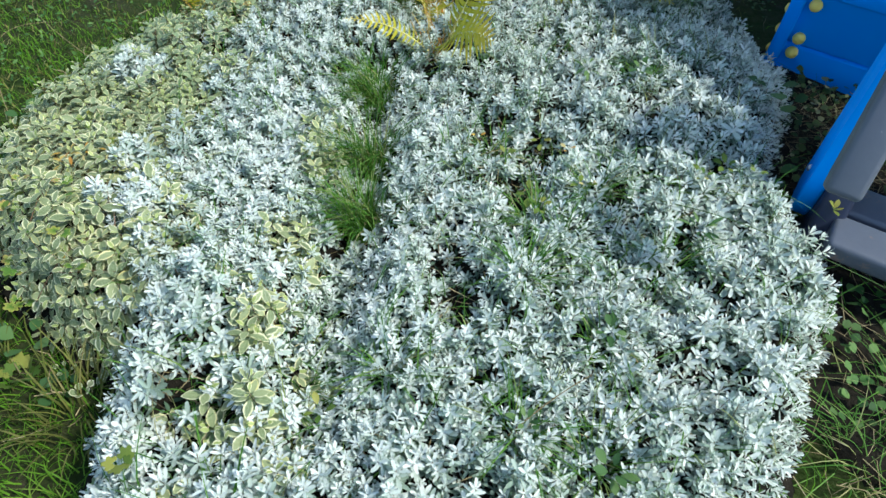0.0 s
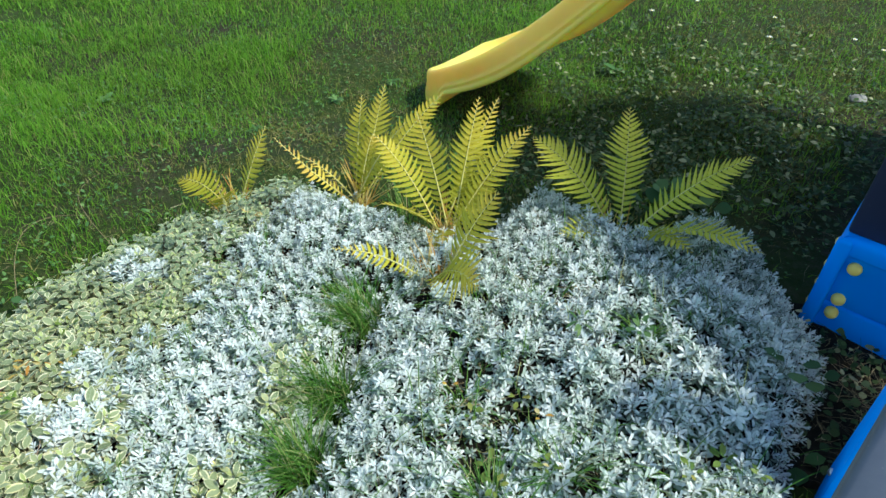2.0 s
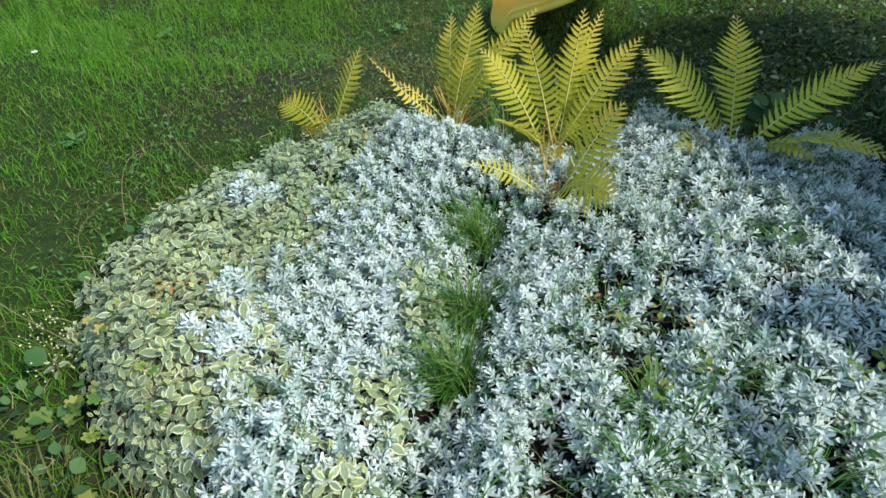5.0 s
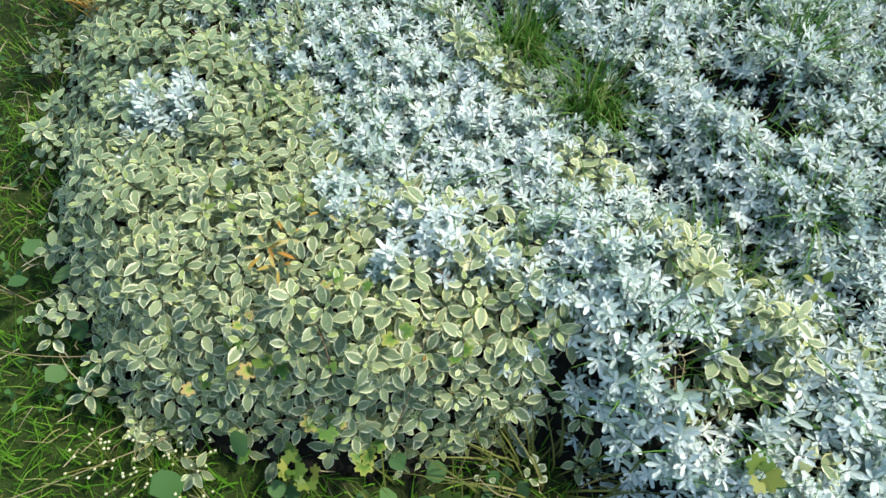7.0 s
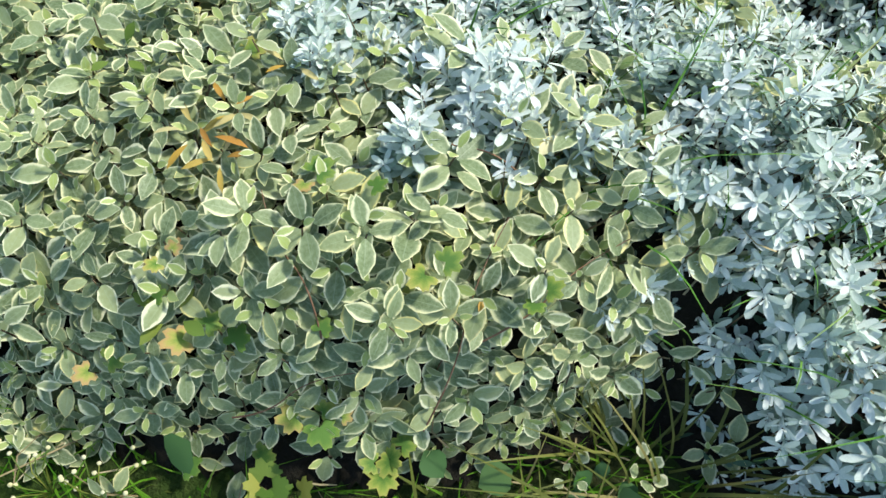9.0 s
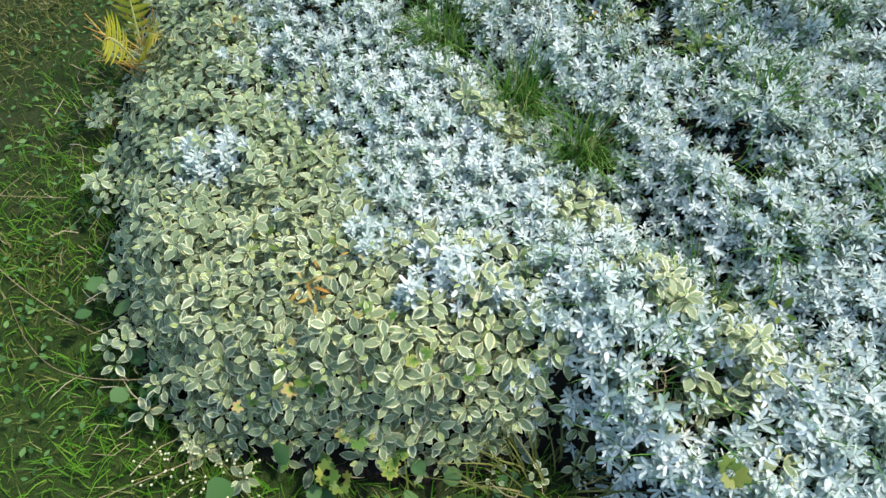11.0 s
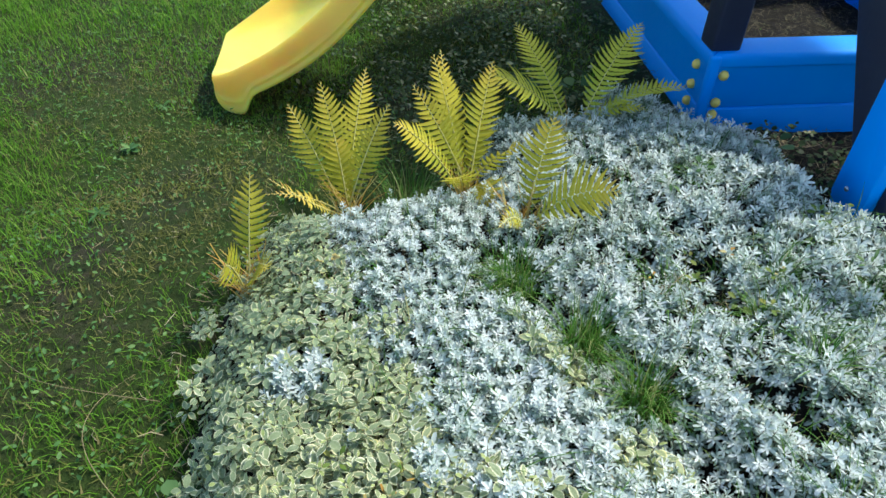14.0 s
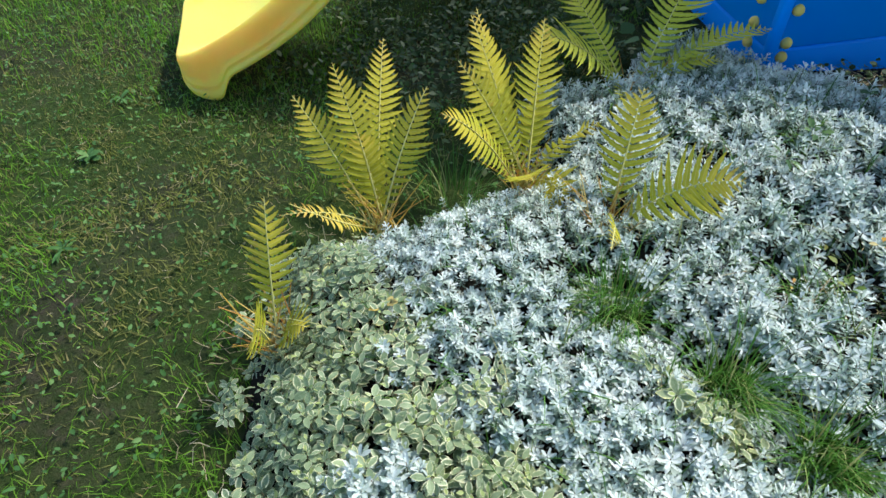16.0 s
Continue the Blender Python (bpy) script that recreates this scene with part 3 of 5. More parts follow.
def build_silver():
    kinds = [silver_sprig(s, SMALL, .255) for s in range(5)] + [silver_sprig(s, LARGE, .30) for s in range(5, 9)]
    P, U, S = [], [], []
    for step, lift, size in ((.0176, 0.0, 1.0), (.0250, -0.026, 0.95)):
        x, y, z, up = mound_points(step, lift)
        keep = (RNG.random(len(x)) > vari_share(x, y)) & (RNG.random(len(x)) > 0.72 * bare(x, y))
        keep &= (RNG.random(len(x)) > np.clip(-1.1 * noise2(x, y, 13.0, 61.0) - .12, 0, .75) * np.clip((x + .12) / .15, 0, 1))      # thinner places in the wide half
        x, y, z, up = x[keep], y[keep], z[keep], up[keep]
        s = size * np.interp(x, [-.5, -.12, .12, .40, .8], [.80, .82, .98, 1.18, 1.24]) * np.interp(y, [1.15, 1.6], [1.0, .76]) * np.where(x < -.22, np.interp(y, [.66, .82], [1.28, 1.0]), 1.0) * RNG.uniform(0.75, 1.22, len(x))
        thin = RNG.random(len(x)) < np.where((x < -.22) & (y < .74), .70, np.maximum(np.interp(x, [-.35, -.1, .3], [1.0, .92, .66]), np.interp(y, [1.2, 1.5], [0, .95])))
        x, y, z, up, s = x[thin], y[thin], z[thin], up[thin], s[thin]
        P.append(np.stack([x, y, z], 1)), U.append(up), S.append(s)
    for cx, cy, rad, n in ((-.588, 1.092, .030, 11), (-.532, .960, .032, 9), (-.606, .980, .012, 4), (-.500, .905, .03, 9), (-.66, 1.40, .05, 16), (-.70, 1.43, .03, 7)):
        a, q = RNG.uniform(0, 6.28, n), rad * np.sqrt(RNG.random(n))      # shoots that stand above the variegated leaves
        x, y = cx + q * np.cos(a), cy + q * np.sin(a)
        P.append(np.stack([x, y, crown(x, y) + RNG.uniform(.010, .026, n)], 1))
        U.append(np.stack([RNG.normal(0, .3, n), RNG.normal(0, .3, n), np.ones(n)], 1)), S.append(RNG.uniform(.9, 1.15, n))
    P, U, S = np.concatenate(P), np.concatenate(U), np.concatenate(S)
    M = frames(U, RNG.uniform(0, 6.28, len(P))) * S[:, None, None]
    which = np.where(RNG.random(len(P)) < np.interp(P[:, 0], [-.35, -.1, .2], [.95, .5, .05]), RNG.integers(5, 9, len(P)), RNG.integers(0, 5, len(P)))
    root = thing("silver_groundcover", (0.0, 1.0, 0.0), "dense mat of silver-grey felted leaves over the bed", "ground cover")
    shift = np.array([0.0, 1.0, 0.0])
    order = np.argsort(np.hypot((P[:, 0] + .38) / 1.0, (P[:, 1] - .82) / 1.2))
    single, rest = order[:300], order[300:]
    meshes = []
    for k, s in enumerate(kinds):
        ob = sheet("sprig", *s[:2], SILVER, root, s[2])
        meshes.append(ob.data)
        bpy.data.objects.remove(ob)
    for i in single:
        ob = new("sprig", meshes[which[i]])
        ob.parent = root
        m = Matrix(M[i].tolist()).to_4x4()
        m.translation = Vector(P[i] - shift)
        ob.matrix_basis = m
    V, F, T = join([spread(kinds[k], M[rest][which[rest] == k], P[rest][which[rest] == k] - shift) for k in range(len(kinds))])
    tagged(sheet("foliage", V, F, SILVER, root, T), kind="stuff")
    # older grey-green leaves low between the shoots
    x, y, z, low_up = mound_points(.0135, -.046, .8)
    keep = (RNG.random(len(x)) > vari_share(x, y)) & (RNG.random(len(x)) > 0.45 * bare(x, y))
    x, y, z, low_up = x[keep], y[keep], z[keep] + RNG.uniform(-.01, .016, keep.sum()), low_up[keep]
    drab = leaf_shape(.017, (.0042, .0052), 0.3, 0.15)
    V, F, T = spread(drab, frames(low_up, RNG.uniform(0, 6.28, len(x))) * RNG.uniform(.7, 1.3, len(x))[:, None, None], np.stack([x, y, z], 1) - shift)
    tagged(sheet("older_foliage", V, F, OLDLEAF, root, T), "older grey-green leaves between the shoots", kind="stuff")
    up = U / np.linalg.norm(U, axis=1, keepdims=True)
    V, F = stems(P - shift - up * 0.004, np.full(len(P), 0.06), 0.0009, RNG.normal(0, 0.008, (len(P), 3)) - up * 0.01)
    tagged(sheet("stem_mass", V, F, STEM, root), kind="stuff")


build_silver()


# ---------------------------------------------------------------- variegated shrub
def build_variegated():
    r = np.random.default_rng(3)
    shapes = []
    for k in range(5):
        ln, w = 1.0, r.uniform(0.50, 0.62)
        shapes.append(leaf_shape(ln, (w * 0.62, w * 0.98, w * .94, w * 0.50), fold=r.uniform(0.12, 0.40), curl=r.uniform(0.02, 0.22), at=(.16, .40, .62, .84)))
    shapes += [(v, f, u + np.array([0.0, 1.0])) for v, f, u in shapes[:2]]       # young tip leaves
    M, O, K, tops = [], [], [], []
    for step, lift, size in ((.0250, 0.0, 1.0), (.031, -0.022, 1.0), (.032, -0.046, 1.05), (.029, 0.004, 1.02), (.0250, 0.0, 0.95)):
        x, y, z, up = mound_points(step, lift, 0.24, 0.60)
        keep = RNG.random(len(x)) < vari_share(x, y) * (1 - 0.6 * bare(x, y))
        if size == 1.02:     # closer growth on the far half
            keep &= y > 1.10
        if size == 1.05:     # extra low shoots
            keep &= RNG.random(len(x)) < 0.8
        if size < 1.0:       # loose shoots that sprawl over the edge of the shrub
            ex, ey = scatter(-1.10, -.52, .60, 1.9, step)
            d = inside(ex, ey)
            keep = (ey > .98) & (d < .02) & (d > -.045) & (noise2(ex, ey, 13.0, 41.0) > 0.02 - d * 2.5)
            x, y, z = ex, ey, np.maximum(0.075 + d * 0.6, 0.025) + RNG.normal(0, .012, len(ex))
            up = np.stack([RNG.normal(-.25, .3, len(ex)), RNG.normal(-.05, .3, len(ex)), np.ones(len(ex))], 1)
        x, y, z, up = x[keep], y[keep], z[keep], up[keep]
        B = frames(up, r.uniform(0, 6.28, len(x)))
        for i in range(len(x)):
            p = np.array([x[i], y[i], z[i]])
            tops.append(p)
            s = size * r.uniform(0.8, 1.18) * float(np.interp(y[i], [.95, 1.30, 1.7], [1.0, .84, .72]))
            turn = 0.0
            for count, length, lift_up, drop in ((2, .0250, 0, -.018), (2, .0275, 7, -.012), (2, .0240, 18, -.005), (2, .0130, 44, .001)):
                turn += 90
                if length < .02 and r.random() < 0.35:
                    continue
                for q in range(count):
                    a = turn + 180 * q + r.uniform(-14, 14)
                    t = pose(0, 0, 0, 0, 0, a) @ pose(0.003, 0, 0, r.uniform(-14, 14), -(lift_up + r.uniform(-10, 10)), 0)
                    R = np.array(t)[:3, :3]
                    M.append(B[i] @ R * (length * s * r.uniform(0.85, 1.12)))
                    O.append(p + B[i] @ (np.array([0, 0, drop * s]) + R @ np.array([0.004, 0, 0])))
                    K.append(r.integers(5, 7) if length < .02 else r.integers(0, 5))
    M, O, K = np.array(M), np.array(O), np.array(K)
    at = np.array([-.65, 1.05, 0.0])
    root = thing("variegated_shrub", at, "low shrub with grey-green leaves edged in cream", "shrub")
    order = np.argsort(np.hypot(O[:, 0] + .63, O[:, 1] - .90) - 0.8 * O[:, 2])
    single, rest = order[:300], order[300:]
    meshes = []
    for s in shapes:
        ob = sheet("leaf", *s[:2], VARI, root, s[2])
        meshes.append(ob.data)
        bpy.data.objects.remove(ob)
    for i in single:
        ob = new("leaf", meshes[K[i]])
        ob.parent = root
        m = Matrix(M[i].tolist()).to_4x4()
        m.translation = Vector(O[i] - at)
        ob.matrix_basis = m
    V, F, T = join([spread(shapes[k], M[rest][K[rest] == k], O[rest][K[rest] == k] - at) for k in range(len(shapes))])
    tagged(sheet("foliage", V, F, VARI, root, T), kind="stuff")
    tops = np.array(tops) - at
    V, F = stems(tops - np.array([0, 0, .004]), np.full(len(tops), 0.07), 0.0012, r.normal(0, 0.012, (len(tops), 3)))
    tagged(sheet("stem_mass", V, F, STEM, root), kind="stuff")


build_variegated()


# ---------------------------------------------------------------- ferns
def frond_curve(base, tip, arch, n):
    b, t = Vector(base), Vector(tip)
    mid = b.lerp(t, 0.45) + Vector((0, 0, arch))
    return [(b * (1 - s) ** 2 + mid * 2 * s * (1 - s) + t * s * s) for s in [k / n for k in range(n + 1)]]


def frond(base, tip, width, side, arch, seed, ragged=0.0):
    """Blade of one fern frond (a comb of narrow toothed pinnae) and its stalk, as two sets of arrays."""
    r = np.random.default_rng(seed)
    length = (Vector(tip) - Vector(base)).length
    n = 2 * max(12, int(length / .0145))
    pts = [np.array(p) for p in frond_curve(base, tip, arch, n)]
    sd = np.array(side if isinstance(side, tuple) else (math.cos(radians(side)), math.sin(radians(side)), 0.0))
    V, F, U = [], [], []
    first = int(n * 0.12)
    pitch = 2 * sum(float(np.linalg.norm(b - a)) for a, b in zip(pts, pts[1:])) / n
    cup, phase = r.uniform(-.05, .22), r.uniform(0, 6.28)
    for k in range(first, n + 1):
        s = k / n
        tan = pts[min(k + 1, n)] - pts[max(k - 1, 0)]
        tan = tan / np.linalg.norm(tan)
        lat = sd - tan * (sd @ tan)
        lat /= np.linalg.norm(lat)
        nor = np.cross(lat, tan)
        q = (s - 0.10) / 0.90
        reach = width * 0.5 * min(1.0, max(q, 0.0) / 0.52 + .10) ** 0.8 * min(1.0, ((1 - q) / 0.50) ** 0.85 + 0.04)
        reach *= r.uniform(0.86, 1.06) * (1 - ragged * (r.random() < .35) * r.uniform(.3, .9))
        if reach < 0.003:
            continue
        hand = 1 if k % 2 else -1
        sweep = 0.20 + 0.55 * q * q + r.uniform(-.07, .07)
        d = lat * hand + tan * sweep + nor * (cup + 0.10 * math.sin(5 * s + phase) + r.uniform(-0.09, 0.09))
        d /= np.linalg.norm(d)
        wide = np.cross(nor, d)
        wide /= np.linalg.norm(wide)
        half = max(0.0014, min(reach * 0.17, 0.41 * pitch))
        sag, curve = r.uniform(.05, .22), r.uniform(.10, .24)
        rows = 9
        at = len(V)
        for j in range(rows + 1):
            g = j / rows
            w = half * (1.12 - 0.12 * min(1.0, g * 4)) * (1 - g ** 2.3) * (1.0 if j % 2 == 0 else 0.76)
            c = pts[k] + d * reach * g - nor * (sag * reach * g * g) + tan * curve * reach * g * g
            V += [c + wide * w + d * w * 0.6, c - nor * half * 0.22, c - wide * w + d * w * 0.6]
            U += [(1.0, s), (0.0, s), (1.0, s)]
        for j in range(rows):
            a, b = at + 3 * j, at + 3 * j + 3
            F += [(a, a + 1, b + 1, b), (a + 1, a + 2, b + 2, b + 1)]
    S, G = [], []
    for k, p in enumerate(pts):
        rad = 0.0028 * (1 - 0.72 * k / n)
        for a in (0.5, 2.6, 4.7):
            S.append(p + np.array([math.cos(a), math.sin(a), 0]) * rad)
    for k in range(n):
        for a in range(3):
            b = (a + 1) % 3
            G.append((3 * k + a, 3 * k + b, 3 * k + 3 + b, 3 * k + 3 + a))
    return (np.array(V), np.array(F), np.array(U)), (np.array(S), np.array(G))


def fern(base, fronds, label, seed, mat=FERN):
    """A fern: fronds as (tip, width, heading of the blade's width, arch), and "dry" for a withering one."""
    root = thing("fern", base, label, "fern", "ferns on the bed")
    b = np.array(base, float)
    r = np.random.default_rng(seed)
    for i, (tip, width, side, arch, *dry) in enumerate(fronds):
        start = b + np.array([r.uniform(-.018, .018), r.uniform(-.018, .018), 0])
        blade, stalk = frond(start, tip, width, side, arch, seed * 50 + i, .8 if dry else .15)
        f = sheet("frond", blade[0] - b, blade[1], DRY_FERN if dry else mat, root, blade[2])
        sheet("stalk", stalk[0] - b, stalk[1], FSTEM, f)
    # withered brown bits at the base
    V, F = [], []
    for k in range(46):
        a, ln = r.uniform(0, 6.28), r.uniform(0.05, 0.15)
        d = np.array([math.cos(a) * 0.6, math.sin(a) * 0.6, r.uniform(0.3, 1.3)])
        d /= np.linalg.norm(d)
        p = np.array([r.uniform(-.03, .03), r.uniform(-.03, .03), 0.0])
        s = np.array([-math.sin(a), math.cos(a), 0]) * 0.002
        V += [p - s, p + s, p + d * ln + s * 0.4, p + d * ln - s * 0.4]
        F.append((4 * k, 4 * k + 1, 4 * k + 2, 4 * k + 3))
    tagged(sheet("dead_stalk", V, F, AUTUMN, root), "withered rust-brown stalks", kind="stuff")


fern((-.605, 1.775, .04), [((-.520, 1.876, .287), .120, 140, .03), ((-.680, 1.672, .230), .115, 48, .08), ((-.590, 1.68, .175), .10, 45, .07)],
     "small yellowing fern at the edge of the bed", 1)
fern((-.285, 1.895, .045), [((-.314, 2.105, .288), .120, -38, .05), ((-.235, 2.063, .345), .130, -30, .05), ((-.072, 2.108, .320), .118, -22, .06),
                            ((-.143, 1.885, .330), .110, (.62, -.62, .30), .06), ((-.492, 1.848, .272), .075, 70, -.02, "dry"), ((-.255, 1.975, .235), .120, -30, .05),
                            ((-.47, 1.965, .150), .055, 60, .05, "dry")],
     "upright yellow-green fern with broad fronds", 2)
fern((-.008, 1.745, .08), [((-.204, 1.775, .350), .115, 30, .08), ((.037, 1.950, .388), .125, -14, .04), ((.086, 1.985, .375), .100, -5, .05),
                        ((.177, 1.873, .360), .125, -32, .06), ((-.107, 1.835, .390), .120, -12, .05), ((-.020, 1.585, .100), .120, (.8, -.3, .5), .12), ((-.151, 1.600, .270), .100, (.5, -.7, .5), .05),
                        ((.10, 1.80, .25), .100, -30, .05), ((.090, 1.640, .255), .085, (.6, -.5, .6), .06)],
     "tall fern with arching yellow-green fronds", 3)
fern((.420, 1.795, .085), [((.439, 2.080, .335), .145, -12, .05), ((.703, 1.818, .357), .165, 105, .09), ((.715, 1.612, .232), .140, 35, .11),
                           ((.188, 1.915, .305), .185, 40, .09), ((.270, 1.690, .170), .105, 70, .05), ((.575, 1.640, .190), .110, 40, .09)],
     "spreading fern with green-yellow fronds beside the play frame", 4, GREEN_FERN)
fern((-.005, 1.520, .105), [((.118, 1.580, .348), .150, -46, .05), ((-.207, 1.395, .292), .062, 52, .07), ((.100, 1.345, .275), .165, (.55, -.15, .75), .10)],
     "low fern with pale yellow fronds in the silver mat", 5)


# ---------------------------------------------------------------- grass
def blades(P, height, width, lean, direction, rows, r):
    """Grass blades that bow over, as arrays: P (n, 3) feet; one triangle fan strip each."""
    n = len(P)
    a = direction
    d = np.stack([np.cos(a), np.sin(a), np.zeros(n)], 1)
    s = np.stack([-np.sin(a), np.cos(a), np.zeros(n)], 1)
    V = []
    for j in range(rows + 1):
        g = j / rows
        c = P + d * (height * lean * g ** 1.8)[:, None] + np.array([0, 0, 1.0]) * (height * (g - 0.45 * np.minimum(lean, 1.6) * g ** 2.4))[:, None]
        if j < rows:
            w = (width * (1 - g) ** 0.6 * 0.5)[:, None]
            V += [c - s * w, c + s * w]
        else:
            V.append(c)
    V = np.stack(V, axis=1)
    k = V.shape[1]
    f = []
    for j in range(rows - 1):
        f += [(2 * j, 2 * j + 1, 2 * j + 3), (2 * j, 2 * j + 3, 2 * j + 2)]
    f.append((2 * rows - 2, 2 * rows - 1, 2 * rows))
    F = (np.array(f)[None] + (np.arange(n) * k)[:, None, None]).reshape(-1, 3)
    return V.reshape(-1, 3), F


def tuft(at, count, radius, height, width, label, seed, lean=(0.3, 1.1), toward=None, mat=TUFT):
    r = np.random.default_rng(seed)
    rad, ang = radius * np.sqrt(r.random(count)), r.uniform(0, 6.28, count)
    P = np.stack([rad * np.cos(ang), rad * np.sin(ang), np.zeros(count)], 1)
    turn = ang + r.normal(0, 0.5, count)
    if toward is not None:
        turn = np.where(r.random(count) < 0.65, radians(toward) + r.normal(0, 0.6, count), turn)
    h = height * r.uniform(0.45, 1.15, count)
    V, F = blades(P, h, np.full(count, width) * r.uniform(0.6, 1.2, count), r.uniform(*lean, count), turn, 5, r)
    root = thing("grass_tuft", at, label, "grass tuft", "grass tufts in the bed")
    V, F = V.reshape(count, -1, 3), F.reshape(count, -1, 3)
    long = np.argsort(-h)
    for i in long[:36]:          # the longest blades one by one, the short undergrowth as one mass
        sheet("blade", V[i], F[i] - F[i].min(), mat, root)
    rest = long[36:]
    k = V.shape[1]
    f = F[0] - F[0].min()
    tagged(sheet("undergrowth", V[rest].reshape(-1, 3), (f[None] + (np.arange(len(rest)) * k)[:, None, None]).reshape(-1, 3), mat, root), kind="stuff")


LABEL = "fine green grass tuft between the silver plants"
tuft((-.152, 1.392, .070), 340, .050, .165, .0026, LABEL, 11, (0.12, 1.1), 200)
tuft((-.155, 1.172, .070), 330, .043, .165, .0028, LABEL, 12, (0.1, 1.0), 225)
tuft((-.160, 1.015, .070), 330, .040, .155, .0030, LABEL, 13, (0.1, 0.9), 215)
tuft((-.13, 1.84, .05), 110, .07, .14, .0024, "thin dark grass tuft under the ferns", 14, (0.2, 0.8))
tuft((-.29, .68, .06), 160, .07, .13, .0024, LABEL, 15, (0.6, 1.5))
tuft((-.30, .36, .03), 70, .05, .22, .0075, "coarse broad-bladed grass tuft at the bed's edge", 16, (0.8, 1.5))
tuft((.42, .92, .08), 50, .03, .09, .004, LABEL, 17)
tuft((.06, .70, .09), 60, .04, .10, .004, LABEL, 18)
tuft((.22, 1.12, .08), 60, .03, .10, .0026, LABEL, 19, (0.6, 1.4))
tuft((-.62, .665, .0), 90, .09, .13, .0042, "long lawn grass at the foot of the shrub", 20, (0.3, 1.2), None, MOSS)
tuft((-.80, .70, .0), 110, .12, .10, .0038, "long lawn grass at the foot of the shrub", 21, (0.3, 1.0), None, MOSS)
tuft((.70, .55, .0), 70, .08, .15, .0026, "sparse green grass tuft on bare soil", 22, (0.6, 1.5))
tuft((.82, .42, .0), 100, .11, .14, .0024, "sparse green grass tuft on bare soil", 23, (0.5, 1.5))
tuft((.84, .66, .0), 80, .09, .13, .0024, "sparse green grass tuft on bare soil", 24, (0.5, 1.5))
for k, (x, y, n, h) in enumerate(((.382, .873, 60, .11), (.252, .714, 46, .09), (.205, .525, 70, .10), (.092, .564, 60, .11), (.205, .925, 50, .10), (.165, .985, 60, .10),
                                  (.10, 1.175, 40, .09), (.436, 1.365, 40, .07), (.28, 1.04, 44, .09), (.129, .848, 60, .11), (-.10, .675, 50, .09), (.491, 1.052, 36, .08))):
    tuft((x, y, on_plants(x, y, -.035)), n, .030, h, .0030, "sparse green grass growing out of the silver mat", 40 + k, (0.3, 1.4))


def worn(x, y):
    """How worn the turf is: the slide's foot, the shade under the slide and ferns, the play frame. At the right back it
    stands in for shade.
    """
    # the blob at (1.6, 3.7) thins unworn turf to darken it like shade
    w = 0.86 * blob(x, y, -.52, 2.70, .34, .55) + 0.6 * blob(x, y, -.56, 3.35, .34, .36) + 0.66 * blob(x, y, .75, 2.45, .75, .55) + 0.6 * blob(x, y, .1, 2.3, .5, .3) + 0.72 * blob(x, y, 1.6, 3.7, 1.2, 1.1) + 0.22 * blob(x, y, -1.1, 1.5, .25, .6) + 0.35 * blob(x, y, -.85, 2.05, .35, .45) + 0.5 * blob(x, y, -.55, 2.25, .28, .25)
    u, v = play_uv(x, y)
    w = np.maximum(w, 0.93 * ((u > -.1) & (v > -.35) & (u < 1.4) & (v < 1.4)))
    return np.clip(np.maximum(w, 0.95 * blob(x, y, .9, .75, .35, .45)), 0, 1)


def build_mat_grass():
    """Single thin grass blades that grow up through the silver mat."""
    r = np.random.default_rng(61)
    x, y = r.uniform(-.55, .75, 1700), r.uniform(.35, 1.75, 1700)
    ok = (inside(x, y) > .03) & (noise2(x, y, 5.0, 23.0) > -.12)
    x, y = x[ok], y[ok]
    n = len(x)
    V, F = blades(np.stack([x, y, crown(x, y) - .03], 1), r.uniform(.04, .11, n), r.uniform(.0014, .0030, n), r.uniform(.3, 1.5, n), r.uniform(0, 6.28, n), 4, r)
    tagged(sheet("stray_grass", V, F, TUFT), "single green grass blades growing through the silver mat", "grass", kind="stuff")


build_mat_grass()


